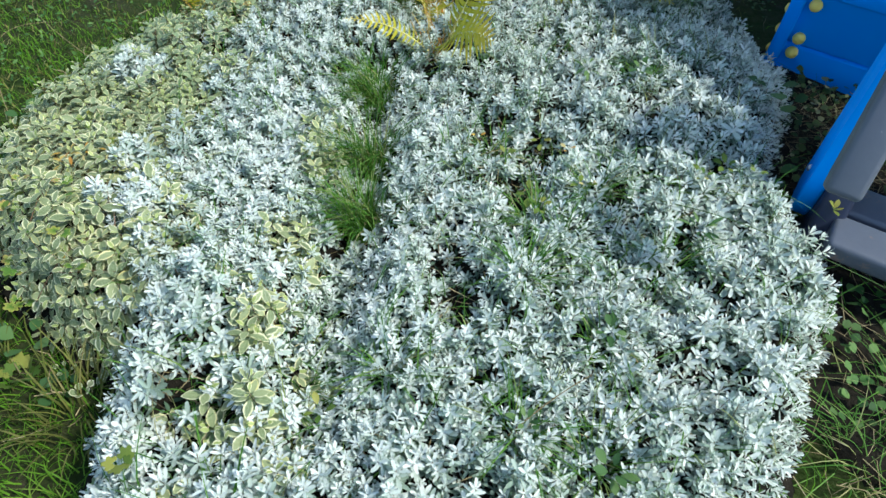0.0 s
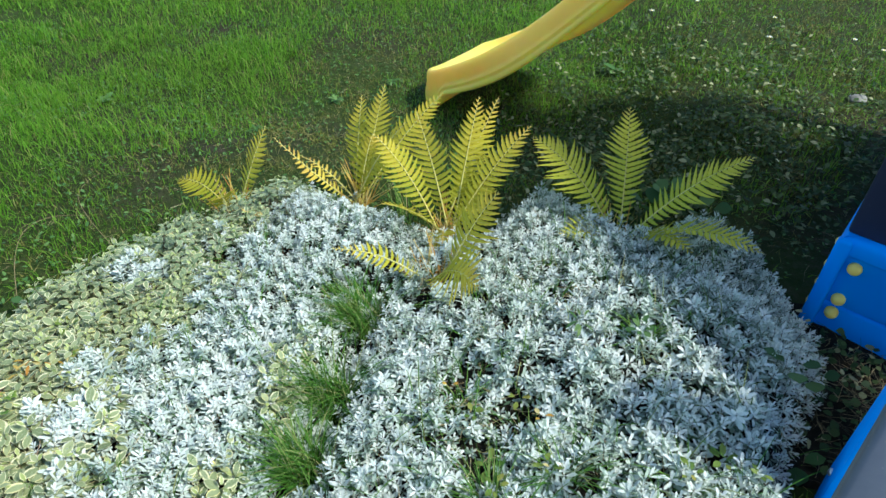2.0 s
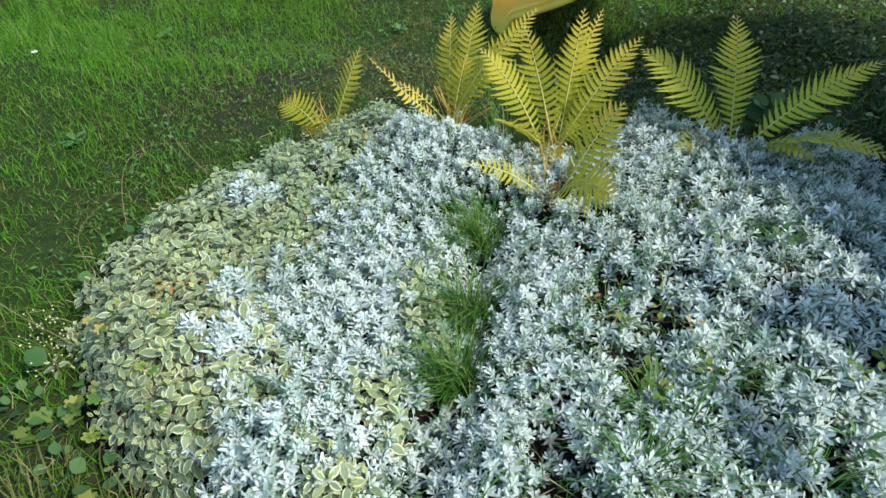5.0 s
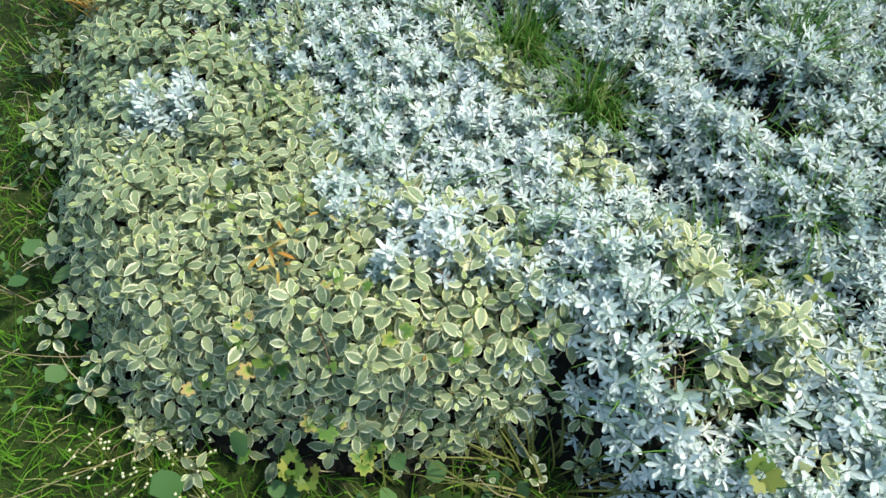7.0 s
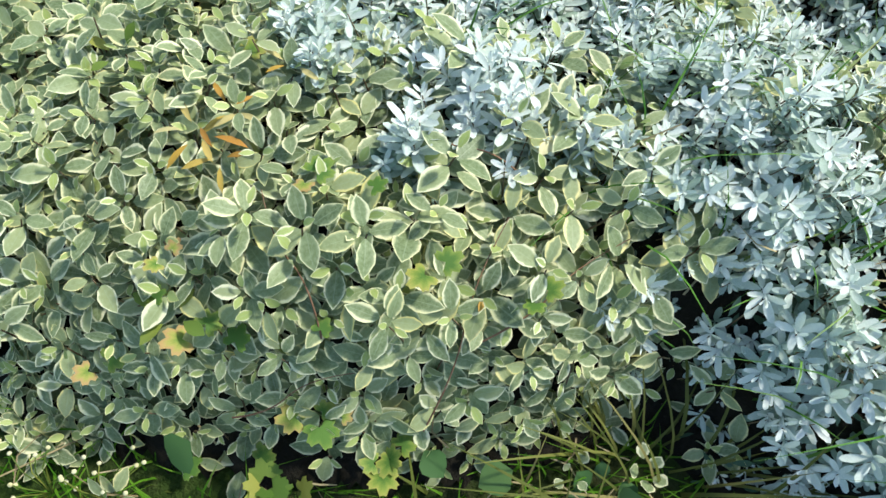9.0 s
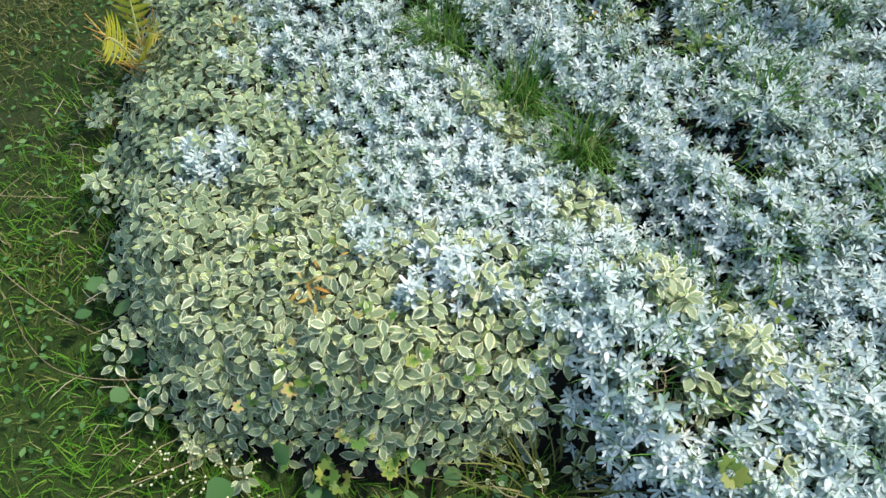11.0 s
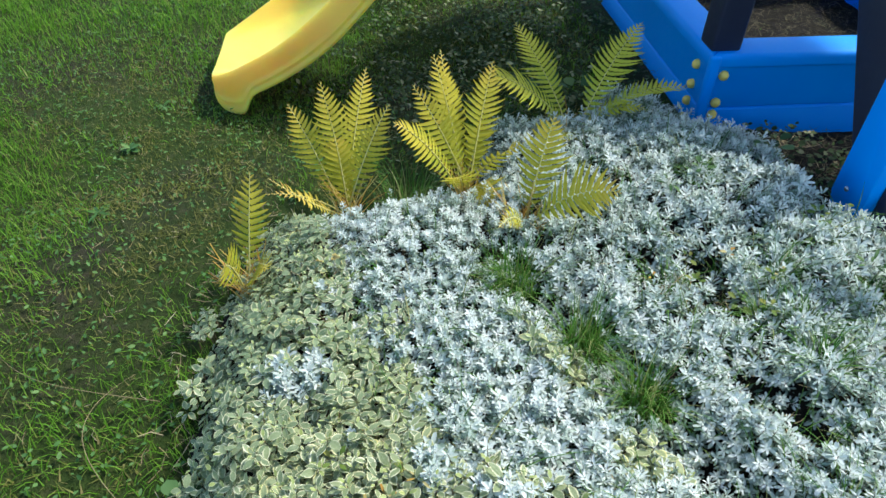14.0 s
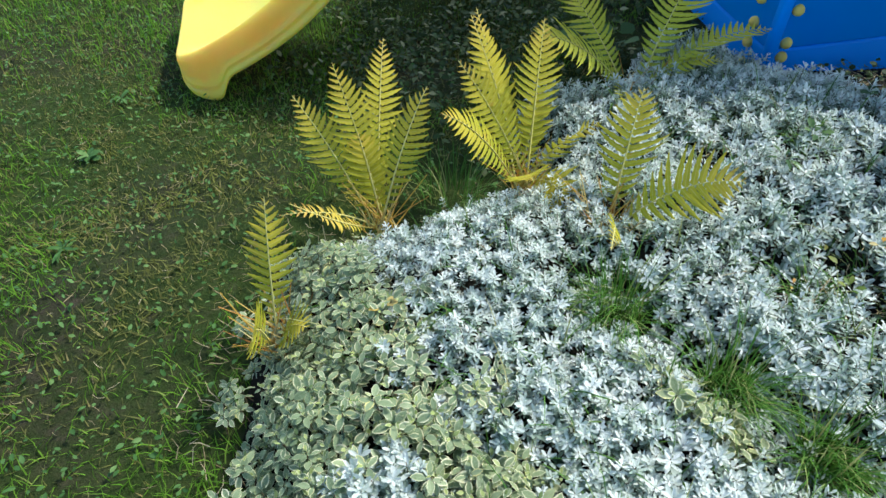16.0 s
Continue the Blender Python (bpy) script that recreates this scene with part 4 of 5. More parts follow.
def build_lawn():
    sets = []
    for x0, x1, y0, y1, step, w in ((-2.4, -.4, -.1, 2.1, .0122, .0030), (-2.8, 2.2, 2.1, 3.4, .0112, .0034), (-3.6, -2.4, .3, 3.4, .0150, .0042), (-3.8, 3.6, 3.4, 5.2, .0155, .0044),
                                    (-5.0, 5.0, 5.2, 8.5, .030, .008), (.3, 1.9, -.2, 1.9, .017, .0034), (1.6, 3.2, 1.2, 3.4, .017, .004), (-7.0, 7.0, -4.0, 8.5, .045, .010)):
        x, y = scatter(x0, x1, y0, y1, step, 0.5)
        far = np.hypot(x, y - 1.9)
        ok = RNG.random(len(x)) < (np.clip(4.8 - far, 0, 1) if step < .04 else np.clip(far - 2.2, 0, 1) * np.clip(7.5 - far, 0, 1))
        x, y = x[ok], y[ok]
        u, v = play_uv(x, y)
        frame_wall = (np.minimum(np.abs(u - .065), np.abs(u - L_PLAY + .065)) < .08) & (v > -.02) & (v < L_PLAY + .02) | (np.minimum(np.abs(v - .065), np.abs(v - L_PLAY + .065)) < .08) & (u > -.02) & (u < L_PLAY + .02)
        ok = (inside(x, y) < -0.004) & ~frame_wall
        x, y = x[ok], y[ok]
        big = noise2(x, y, 2.2, 9.0)
        small = noise2(x, y, 9.0, 4.0)
        keep = RNG.random(len(x)) < np.clip(0.82 + 0.6 * big + 0.5 * small, 0.08, 1) * (1 - worn(x, y))
        x, y, big, small = x[keep], y[keep], big[keep], small[keep]
        n = len(x)
        h = (0.046 + 0.034 * np.clip(big + 0.9 * small, -0.8, 1)) * RNG.uniform(0.5, 1.35, n) * (1 - 0.5 * worn(x, y)) * np.interp(y, [1.9, 2.4], [.8, 1.0])
        V, F = blades(np.stack([x, y, ground_z(x, y) - 0.008], 1), h + 0.01, w * RNG.uniform(0.6, 1.2, n), RNG.uniform(0.1, 1.5, n), RNG.uniform(0, 6.28, n), 2, RNG)
        sets.append((V, F, V[:, :2]))
    V, F, _ = join(sets)
    tagged(sheet("lawn_grass", V, F, LAWN), "short uneven lawn of green grass blades", "lawn", kind="stuff")


build_lawn()


def build_moss():
    """Short mossy growth where the turf is worn."""
    r = np.random.default_rng(71)
    x, y = r.uniform(-2.2, 2.4, 190000), r.uniform(.9, 4.4, 190000)
    u, v = play_uv(x, y)
    ok = (r.random(len(x)) < (0.12 + 0.9 * worn(x, y)) * np.clip(.7 + 1.6 * noise2(x, y, 5.0, 13.0), .1, 1)) & (inside(x, y) < -.004) & ~((u > -.10) & (v > -.45) & (u < 1.3) & (v < 1.3))
    x, y = x[ok], y[ok]
    n = len(x)
    V, F = blades(np.stack([x, y, ground_z(x, y) - .006], 1), r.uniform(.014, .034, n), r.uniform(.0025, .005, n), r.uniform(.2, 1.6, n), r.uniform(0, 6.28, n), 1, r)
    tagged(sheet("turf_moss", V, F, MOSS), "short olive moss in the worn turf", "moss", kind="stuff")


build_moss()


# ---------------------------------------------------------------- play frame
def round_board(L, profile):
    """A board along +x: the closed profile (y, z) drawn out, its ends mitred by y."""
    bm = bmesh.new()
    rings = []
    for end in (0, 1):
        rings.append([bm.verts.new((p[0] + 0.0015 if end == 0 else L - p[0] - 0.0015, p[0], p[1])) for p in profile])
    n = len(profile)
    for i in range(n):
        j = (i + 1) % n
        bm.faces.new((rings[0][i], rings[1][i], rings[1][j], rings[0][j]))
    bm.faces.new(rings[0])
    bm.faces.new(rings[1][::-1])
    return bm


BOARD = [(.010, -.07), (.010, .068), (.012, .073), (.018, .077), (.012, .081), (.010, .086), (.010, .214), (.007, .219), (.002, .222), (.000, .228), (.000, .246),
         (.002, .254), (.008, .260), (.016, .262), (.122, .262), (.128, .258), (.130, .250), (.130, .222), (.122, .216), (.122, -.07)]


def plank(a, b, wide, thick, wide_dir, bevel=0.008, rounded_foot=False):
    """A beam from a to b, wide along wide_dir, thick across it."""
    a, b = Vector(a), Vector(b)
    z = (b - a).normalized()
    x = Vector(wide_dir)
    x = (x - z * x.dot(z)).normalized()
    y = z.cross(x)
    bm = bmesh.new()
    ln = (b - a).length
    if rounded_foot:
        pts = [(wide / 2 * math.cos(t), wide / 2 + wide / 2 * math.sin(t) * 0.9) for t in [math.pi + math.pi * k / 10 for k in range(11)]]
        pts = [(p[0], p[1]) for p in pts] + [(wide / 2, ln), (-wide / 2, ln)]
        lo = [bm.verts.new((p[0], -thick / 2, p[1])) for p in pts]
        hi = [bm.verts.new((p[0], thick / 2, p[1])) for p in pts]
        n = len(pts)
        f0, f1 = bm.faces.new(lo), bm.faces.new(hi[::-1])
        for i in range(n):
            bm.faces.new((lo[i], hi[i], hi[(i + 1) % n], lo[(i + 1) % n]))
        bmesh.ops.bevel(bm, geom=list(f0.edges) + list(f1.edges), offset=bevel * 0.6, segments=2, profile=0.5, affect="EDGES")
    else:
        box(bm, (-wide / 2, -thick / 2, 0), (wide / 2, thick / 2, ln), bevel, 3)
    m = Matrix((x, y, z)).transposed().to_4x4()
    m.translation = a
    bm.transform(m)
    return bm


def dome(r, h, at, axis):
    bm = bmesh.new()
    bmesh.ops.create_uvsphere(bm, u_segments=16, v_segments=10, radius=1.0)
    bmesh.ops.delete(bm, geom=[v for v in bm.verts if v.co.z < -0.35], context="VERTS")
    for v in bm.verts:
        v.co = Vector((v.co.x * r, v.co.y * r, v.co.z * h))
    bm.transform(Matrix.Translation(at) @ Vector((0, 0, 1)).rotation_difference(Vector(axis)).to_matrix().to_4x4())
    return bm


def build_play_frame():
    root = thing("play_frame", C_PLAY, "blue plastic play frame with dark posts and yellow bolt caps", "climbing frame")
    root.rotation_euler = (0, 0, radians(A_PLAY))
    L = L_PLAY
    mid = Matrix.Translation((L / 2, L / 2, 0))
    for k in range(4):
        bm = round_board(L, BOARD)
        turn = mid @ pose(0, 0, 0, 0, 0, -90 * k) @ mid.inverted()
        bm.transform(turn)
        board = part("side_board", bm, BLUE, root, "bright blue plastic board with a moulded groove")
        spots = [(.055, .193), (.055, .100), (.055, .058), (L - .055, .193), (L - .055, .100), (L - .055, .058)]
        if k == 1:
            spots = [(L - .098, .190), (L - .098, .122), (L - .098, .062), (L - .098, .0), (.07, .19), (.07, .122), (.07, .062)]
        if k == 0:               # the side boards' plain ends show at the front
            for x in (-.003, L - .033):
                end = bmesh.new()
                box(end, (x, -.007, -.07), (x + .034, .020, .258), .009, 3)
                part("board_end", end, BLUE, board)
        for x, z in spots:
            cap = dome(.0158, .0155, (x, 0.006, z), (0, -1, 0))
            cap.transform(turn)
            part("bolt_cap", cap, CAPM, board, "round yellow plastic bolt cap")
        post = bmesh.new()
        box(post, (.006, .030, .258), (.100, .124, 1.300), .010, 3)
        post.transform(turn)
        part("post", post, NAVY, root, "dark navy square plastic post")
    # deck above the view, added to shade the bed; gaps set how strongly
    for k in range(10):
        bm = bmesh.new()
        box(bm, (.010 + .126 * k, .03, 1.300), (.010 + .126 * k + .092, 1.24, 1.340), .006, 2)
        part("unseen_shade_plank", bm, NAVY, root, "dark plastic deck plank out of view, added for its shade")
    # steps up to the frame, climbing along +y of the frame
    # the flight is carried on out of view for the shade it casts
    lean = 0.66
    for u0 in (.205, .82):
        part("stringer", plank((u0 + .027, -.465 - lean * .31, -.02), (u0 + .027, -.465 + lean * .97, 1.28), .14, .054, (0, 1, 0), .010), NAVY, root, "dark slanting step cheek")
    for k in range(6):
        dv, dz = lean * .21 * k, .21 * k
        for v0, v1 in ((-.722, -.632), (-.620, -.530)):
            bm = bmesh.new()
            box(bm, (.240, v0 + dv, .100 + dz), (.82, v1 + dv, .142 + dz), .010, 3)
            part("tread", bm, GREY, root, "worn grey plastic tread with scuffed brown patch" if k == 0 else "worn grey plastic tread")
    leg = part("leg", plank((.188, -.545, .045), (.183, -.553, .62), .122, .034, (0, 1, 0), .009, True), BLUE, root, "upright blue plastic plank with rounded foot")
    part("screw", dome(.0075, .006, (.170, -.534, .141), (-1, 0, 0)), STEEL, leg, "small zinc screw head")
    part("handrail", plank((.167, -.915, .400), (.167, -.915 + lean * .18, .58), .050, .046, (1, 0, 0), .009), GREY, root, "worn grey plastic handrail")


build_play_frame()


# ---------------------------------------------------------------- slide
def tube(pts, r, sides=8):
    """A thin round bead along a line of points."""
    bm = bmesh.new()
    rings = []
    for i, p in enumerate(pts):
        d = (pts[min(i + 1, len(pts) - 1)] - pts[max(i - 1, 0)]).normalized()
        s = d.cross(Vector((0, 0, 1))).normalized()
        t = s.cross(d)
        rings.append([bm.verts.new(p + (s * math.cos(a) + t * math.sin(a)) * r) for a in [2 * math.pi * k / sides for k in range(sides)]])
    for a, b in zip(rings, rings[1:]):
        for k in range(sides):
            bm.faces.new((a[k], a[(k + 1) % sides], b[(k + 1) % sides], b[k]))
    bm.faces.new(rings[0])
    bm.faces.new(rings[-1][::-1])
    return bm


def build_slide():
    """The chute runs down from the middle of the frame's left side; its exit is a rounded lip that turns down to the ground."""
    root = thing("slide", (-.155, 3.095, -.09), "yellow plastic slide with a rounded exit lip", "slide")
    S = [.000, .012, .035, .075, .125, .150, .19, .25, .32, .40, .48, .56, .64, .78, .95, 1.15, 1.35, 1.52, 1.64]
    rim = np.interp(S, [0, .05, .12, .225, .316, .45, .55, .62, .80, 1.10, 1.40, 1.64], [.022, .040, .080, .140, .195, .295, .390, .460, .65, .98, 1.26, 1.40])
    bed = np.interp(S, [0, .10, .225, .316, .45, .55, .62, .80, 1.10, 1.40, 1.64], [.016, .026, .054, .092, .180, .265, .335, .53, .87, 1.16, 1.26])
    low = np.interp(S, [.0, .012, .035, .125, .150, .25, .36, .434, .507, .62, .80, 1.10, 1.40, 1.64], [-.030, -.075, -.100, -.105, -.020, .030, .085, .136, .195, .310, .50, .84, 1.14, 1.24])
    half = np.interp(S, [0, .02, .06, .12, .225, .45, .62, 1.0, 1.64], [.200, .232, .262, .290, .318, .312, .285, .275, .27])
    wall = np.interp(S, [0, .06, .225, .316, .45, .62, 1.64], [.190, .240, .290, .290, .268, .250, .24])
    bm = bmesh.new()
    rings = []
    for a, ri, be, lo, h, w in zip(S, rim, bed, low, half, wall):
        d = ri - lo                  # the outer wall has a rolled edge below and a shallow moulded ridge
        side = [(h - .012, lo), (h, lo + .05 * d), (h - .001, lo + .15 * d), (h - .006, lo + .21 * d), (h - .0065, lo + .27 * d), (h - .0045, lo + .33 * d), (h - .012, lo + .42 * d), (h - .45 * (h - w), lo + .62 * d), (w + .010, ri - .014), (w, ri), (w - .014, ri - .003), (w - .040, be + .45 * (ri - be)), (w - .075, be + .06 * (ri - be)), (w - .12, be)]
        prof = [(-q, z) for q, z in side] + [(q, z) for q, z in reversed(side)] + [(h - .05, lo + .02), (-h + .05, lo + .02)]
        rings.append([bm.verts.new((.86 * a + .51 * q, -.51 * a + .86 * q, z + .09)) for q, z in prof])
    n = len(rings[0])
    for a, b in zip(rings, rings[1:]):
        for i in range(n):
            j = (i + 1) % n
            bm.faces.new((a[i], b[i], b[j], a[j]))
    bm.faces.new(rings[0])
    bm.faces.new(rings[-1][::-1])
    ob = part("chute", bm, YELLOW, root)
    sub = ob.modifiers.new("smooth", "SUBSURF")
    sub.levels = sub.render_levels = 2


build_slide()


# ---------------------------------------------------------------- small plants, litter and lawn flowers
def lobed(size, lobes=5, depth=0.34):
    """A palmate leaf: a fan of toothed lobes round the stalk's end."""
    V, U = [(0, 0, 0)], [(0.0, 0.0)]
    n = lobes * 6
    for k in range(n + 1):
        a = -2.35 + 4.7 * k / n
        lobe = abs(math.cos(math.pi * (k / 6 - 0.5 * (lobes % 2 == 0) + 0.5)))
        w = (1 - depth + depth * lobe ** 0.7) * (1 - 0.34 * abs(a) / 2.35) * (0.93 if k % 2 else 1.04)
        V.append((size * w * math.cos(a), size * w * math.sin(a), size * (0.10 * lobe - 0.22 * w * w)))
        U.append((1.0, 0.5))
    F = [(0, k, k + 1) for k in range(1, n + 1)]
    return np.array(V), np.array(F), np.array(U)


OVAL = leaf_shape(1.0, (.34, .52, .46), 0.2, 0.2)
ROUND = leaf_shape(1.0, (.62, .92, .80), 0.15, 0.1)
LONG = leaf_shape(1.0, (.16, .24, .22), 0.3, 0.35)


def leafy_weed(name, at, leaves, shape, size, mat, label, seed, up=(10, 60), group="", stalk=0.0):
    """A small plant: leaves round a centre, each a part."""
    r = np.random.default_rng(seed)
    root = thing(name, at, label, name.replace("_", " "), group)
    me = None
    for k in range(leaves):
        a = 360 / leaves * k + r.uniform(-25, 25)
        s = size * r.uniform(0.65, 1.15)
        if me is None:
            ob = sheet("leaf", shape[0], shape[1], mat, root, shape[2])
            me = ob.data
        else:
            ob = new("leaf", me)
            ob.parent = root
        out = stalk * r.uniform(0.4, 1.0)
        ob.matrix_basis = pose(out * math.cos(radians(a)), out * math.sin(radians(a)), r.uniform(0, 0.3) * size, 0, 0, a) @ pose(0, 0, 0, r.uniform(-20, 20), -r.uniform(*up), 0) @ Matrix.Diagonal((s, s, s, 1))
    return root


GREEN5 = lobed(1.0)
for i, (x, y, mat, shape, size, n, lab) in enumerate((
        (-.80, 1.02, BRIGHT, OVAL, .022, 4, "plain green leaves among variegated foliage"),
        (-.70, 1.20, BRIGHT, OVAL, .022, 4, "plain green leaves among variegated foliage"),
        (-.703, 1.094, AUTUMN, LONG, .022, 6, "orange autumn leaves caught in the shrub"),
        (-.675, 1.093, AUTUMN, LONG, .018, 4, "orange autumn leaves caught in the shrub"),
        (-.704, 1.072, AUTUMN, LONG, .020, 5, "orange autumn leaves caught in the shrub"),
        (-.621, 1.087, AUTUMN, LONG, .018, 4, "orange autumn leaves caught in the shrub"),
        (-.654, .866, AUTUMN, OVAL, .013, 1, "small rust-coloured leaf caught in the shrub"),
        (-.559, .908, CREAM, OVAL, .024, 1, "pale cream leaf on top of the shrub"),
        (-.622, .822, CREAM, OVAL, .018, 1, "pale cream leaf on top of the shrub"),
        (-.48, 1.62, AUTUMN, ROUND, .020, 2, "dry tan leaf at the bed's edge"),
        (.12, 1.13, BRIGHT, OVAL, .018, 5, "yellow-green leaves in a gap of the silver mat"),
        (.25, .72, WEED, OVAL, .024, 6, "dark green leaves in a gap of the silver mat"),
        (.215, .50, WEED, OVAL, .026, 7, "dark green leaves in a gap of the silver mat"),
        (.10, .57, WEED, OVAL, .022, 6, "dark green leaves in a gap of the silver mat"),
        (.17, .99, BRIGHT, OVAL, .022, 5, "yellow-green leaves in a gap of the silver mat"),
        (.24, 1.135, AUTUMN, OVAL, .018, 3, "yellow leaves in a gap of the silver mat"),
        (.25, 1.035, BRIGHT, OVAL, .020, 4, "yellow-green leaves in a gap of the silver mat"),
        (.485, 1.05, BRIGHT, OVAL, .020, 5, "yellow-green leaves in the silver mat"),
        (.43, 1.355, WEED, OVAL, .024, 6, "dark green leaves in the silver mat"),
        (.20, 1.20, BRIGHT, OVAL, .018, 4, "yellow-green leaves in a gap of the silver mat"),
        (.16, 1.04, BRIGHT, OVAL, .026, 4, "yellow-green leaves in a gap of the silver mat"),
        (.26, 1.03, AUTUMN, OVAL, .016, 2, "yellow leaf in a gap of the silver mat"),
        (.07, 1.20, AUTUMN, OVAL, .015, 2, "yellow leaf in a gap of the silver mat"),
        (.31, 1.36, WEED, LONG, .030, 9, "dark green narrow leaves in the silver mat"),
        (.45, .93, WEED, LONG, .030, 10, "dark green narrow leaves in the silver mat"),
        (.55, 1.10, BRIGHT, OVAL, .022, 5, "yellow-green leaves in the silver mat"),
        (.60, 1.07, BRIGHT, OVAL, .016, 4, "yellow leaves in the silver mat"),
        (.72, 1.33, WEED, ROUND, .045, 3, "broad dark green leaves beside the step leg"),
        (.75, 1.22, WEED, ROUND, .045, 3, "broad dark green leaves beside the step leg"),
        (.80, 1.38, WEED, ROUND, .040, 4, "broad dark green leaves beside the step leg"),
        (-.46, .52, BRIGHT, GREEN5, .020, 4, "yellow-green leaves at the bed's edge"),
        (-.20, .60, BRIGHT, OVAL, .022, 4, "yellow-green leaves at the bed's edge"))):
    leafy_weed("leafy_weed", (x, y, on_plants(x, y, 0.012)), n, shape, size, mat, lab, 100 + i, (5, 45), "weeds in the bed", size * 0.5)

for i, (x, y) in enumerate(((-0.638, 1.121), (-0.675, 1.003), (-0.659, 0.970), (-0.777, 1.043), (-0.807, 1.038), (-0.797, 1.001), (-0.743, 0.935), (-0.655, 0.906), (-0.772, 0.896), (-0.752, 0.850), (-0.840, 0.925), (-0.864, 1.049), (-0.888, 0.970), (-0.614, 0.845), (-0.791, 0.976))):
    leafy_weed("lobed_weed", (x, y, on_plants(x, y, 0.014)), 1 + i % 2, GREEN5, .0140, LOBE, "yellow-green lobed leaf trailing through variegated foliage", 160 + i, (0, 30), "lobed weeds in the shrub", .010)

for i, (x, y, s) in enumerate(((-.61, 2.80, .036), (-.42, 3.02, .040), (-1.35, 1.75, .04), (-.80, 2.42, .04), (.55, 3.3, .06), (-.98, 1.18, .04), (-1.5, 2.6, .04))):
    leafy_weed("broadleaf_weed", (x, y, 0.004 + float(ground_z(x, y))), 9, LONG if i % 2 else OVAL, s, CLOVER, "flat rosette of green weed leaves in the lawn", 200 + i, (8, 35), "weeds in the lawn")
for i, (x, y, s) in enumerate(((.55, 2.02, .055), (.62, 2.10, .06), (.70, 2.03, .05))):
    leafy_weed("broadleaf_weed", (x, y, 0.05), 5, ROUND, s, WEED, "broad grey-green weed leaves behind the fern", 220 + i, (20, 60), "weeds in the lawn", .03)
for i, (x, y) in enumerate(((-.97, .92), (-.90, .86), (-.82, .80), (-.74, .73), (-.66, .70))):
    leafy_weed("creeping_weed", (x, y, 0.02), 8, GREEN5 if i % 2 else ROUND, .022, BRIGHT if i % 2 else WEED, "small creeping weed at the foot of the shrub", 240 + i, (10, 60), "weeds at the shrub's foot", .025)
for i, (x, y, z, n, mat, sh, size, lab) in enumerate((
        (-.924, .983, .03, 2, CLOVER, ROUND, .060, "large oval grey-green weed leaf at the foot of the shrub"),
        (-.839, .905, .05, 6, BRIGHT, GREEN5, .014, "yellow-green lobed weed at the foot of the shrub"),
        (-.834, .885, .04, 5, BRIGHT, GREEN5, .013, "yellow-green lobed weed at the foot of the shrub"),
        (-.765, .851, .06, 3, LOBE, GREEN5, .017, "green lobed leaf turning yellow at the foot of the shrub"),
        (-.777, .910, .09, 3, LOBE, GREEN5, .018, "green lobed leaf turning yellow at the foot of the shrub"),
        (-.740, .790, .03, 4, WEED, ROUND, .030, "dark green leaves in the shade under the shrub"),
        (-.88, .88, .02, 5, WEED, ROUND, .026, "dark green leaves in the shade under the shrub"),
        (-.66, .735, .03, 4, VARI, ROUND, .013, "pale round leaves of a sprig at the foot of the shrub"),
        (-.616, .691, .03, 5, VARI, ROUND, .014, "pale yellow sprig in the grass beside the shrub"),
        (-.93, 1.36, .05, 4, WEED, ROUND, .036, "dark green leaves at the shrub's edge"),
        (-.96, 1.22, .03, 4, WEED, ROUND, .034, "dark green leaves at the shrub's edge"))):
    leafy_weed("creeping_weed", (x, y, z), n, sh, size, mat, lab, 600 + i, (10, 55), "weeds at the shrub's foot", size * .8)


def flower_spray(at, seed):
    """A low tangle of thin stalks with tiny pale yellow flower heads."""
    r = np.random.default_rng(seed)
    root = thing("flower_spray", at, "low spray of tiny pale yellow flowers on thin stalks", "wild flowers", "flower sprays by the shrub")
    me = None
    for k in range(22):
        a, out, h = r.uniform(0, 6.28), r.uniform(.01, .05), r.uniform(.03, .075)
        p = Vector((out * math.cos(a), out * math.sin(a), h))
        part("stalk", tube([Vector((0, 0, 0)), p * .55 + Vector((0, 0, .012)), p], .0006, 4), BRIGHT, root)
        if me is None:
            ob = part("flower_head", dome(.0019, .0014, (0, 0, 0), (0, 0, 1)), CREAM, root)
            me = ob.data
        else:
            ob = new("flower_head", me)
            ob.parent = root
        ob.matrix_basis = Matrix.Translation(p) @ pose(0, 0, 0, r.uniform(-30, 30), r.uniform(-30, 30), 0)


flower_spray((-.975, 1.035, .004), 701)
flower_spray((-1.010, 1.075, .004), 702)
flower_spray((-.945, .995, .004), 703)
for i, (x, y) in enumerate(((.735, .80), (.75, .74), (.69, .64), (.82, .86), (.78, .62), (.86, .74), (.77, .88), (.72, .68), (.84, .80), (.80, .70))):
    leafy_weed("creeping_weed", (x, y, 0.03), 7, ROUND, .020, CLOVER if i % 2 else WEED, "small round-leaved creeper on bare soil", 260 + i, (10, 50), "creepers on the soil", .03)


def carpet(name, place, count, shape, size, mat, label, seed, flat=0.45, up=0.02):
    """Many small leaves strewn over a stretch of ground."""
    r = np.random.default_rng(seed)
    x, y, z = place(r, count)
    n = len(x)
    U = np.stack([r.normal(0, flat, n), r.normal(0, flat, n), np.ones(n)], 1)
    s = size * r.uniform(0.5, 1.2, n)
    M = frames(U, r.uniform(0, 6.28, n)) * s[:, None, None]
    V, F, T = spread(shape, M, np.stack([x, y, z + r.uniform(0, up, n)], 1))
    return tagged(sheet(name, V, F, mat, None, T), label, "ground cover", kind="stuff")


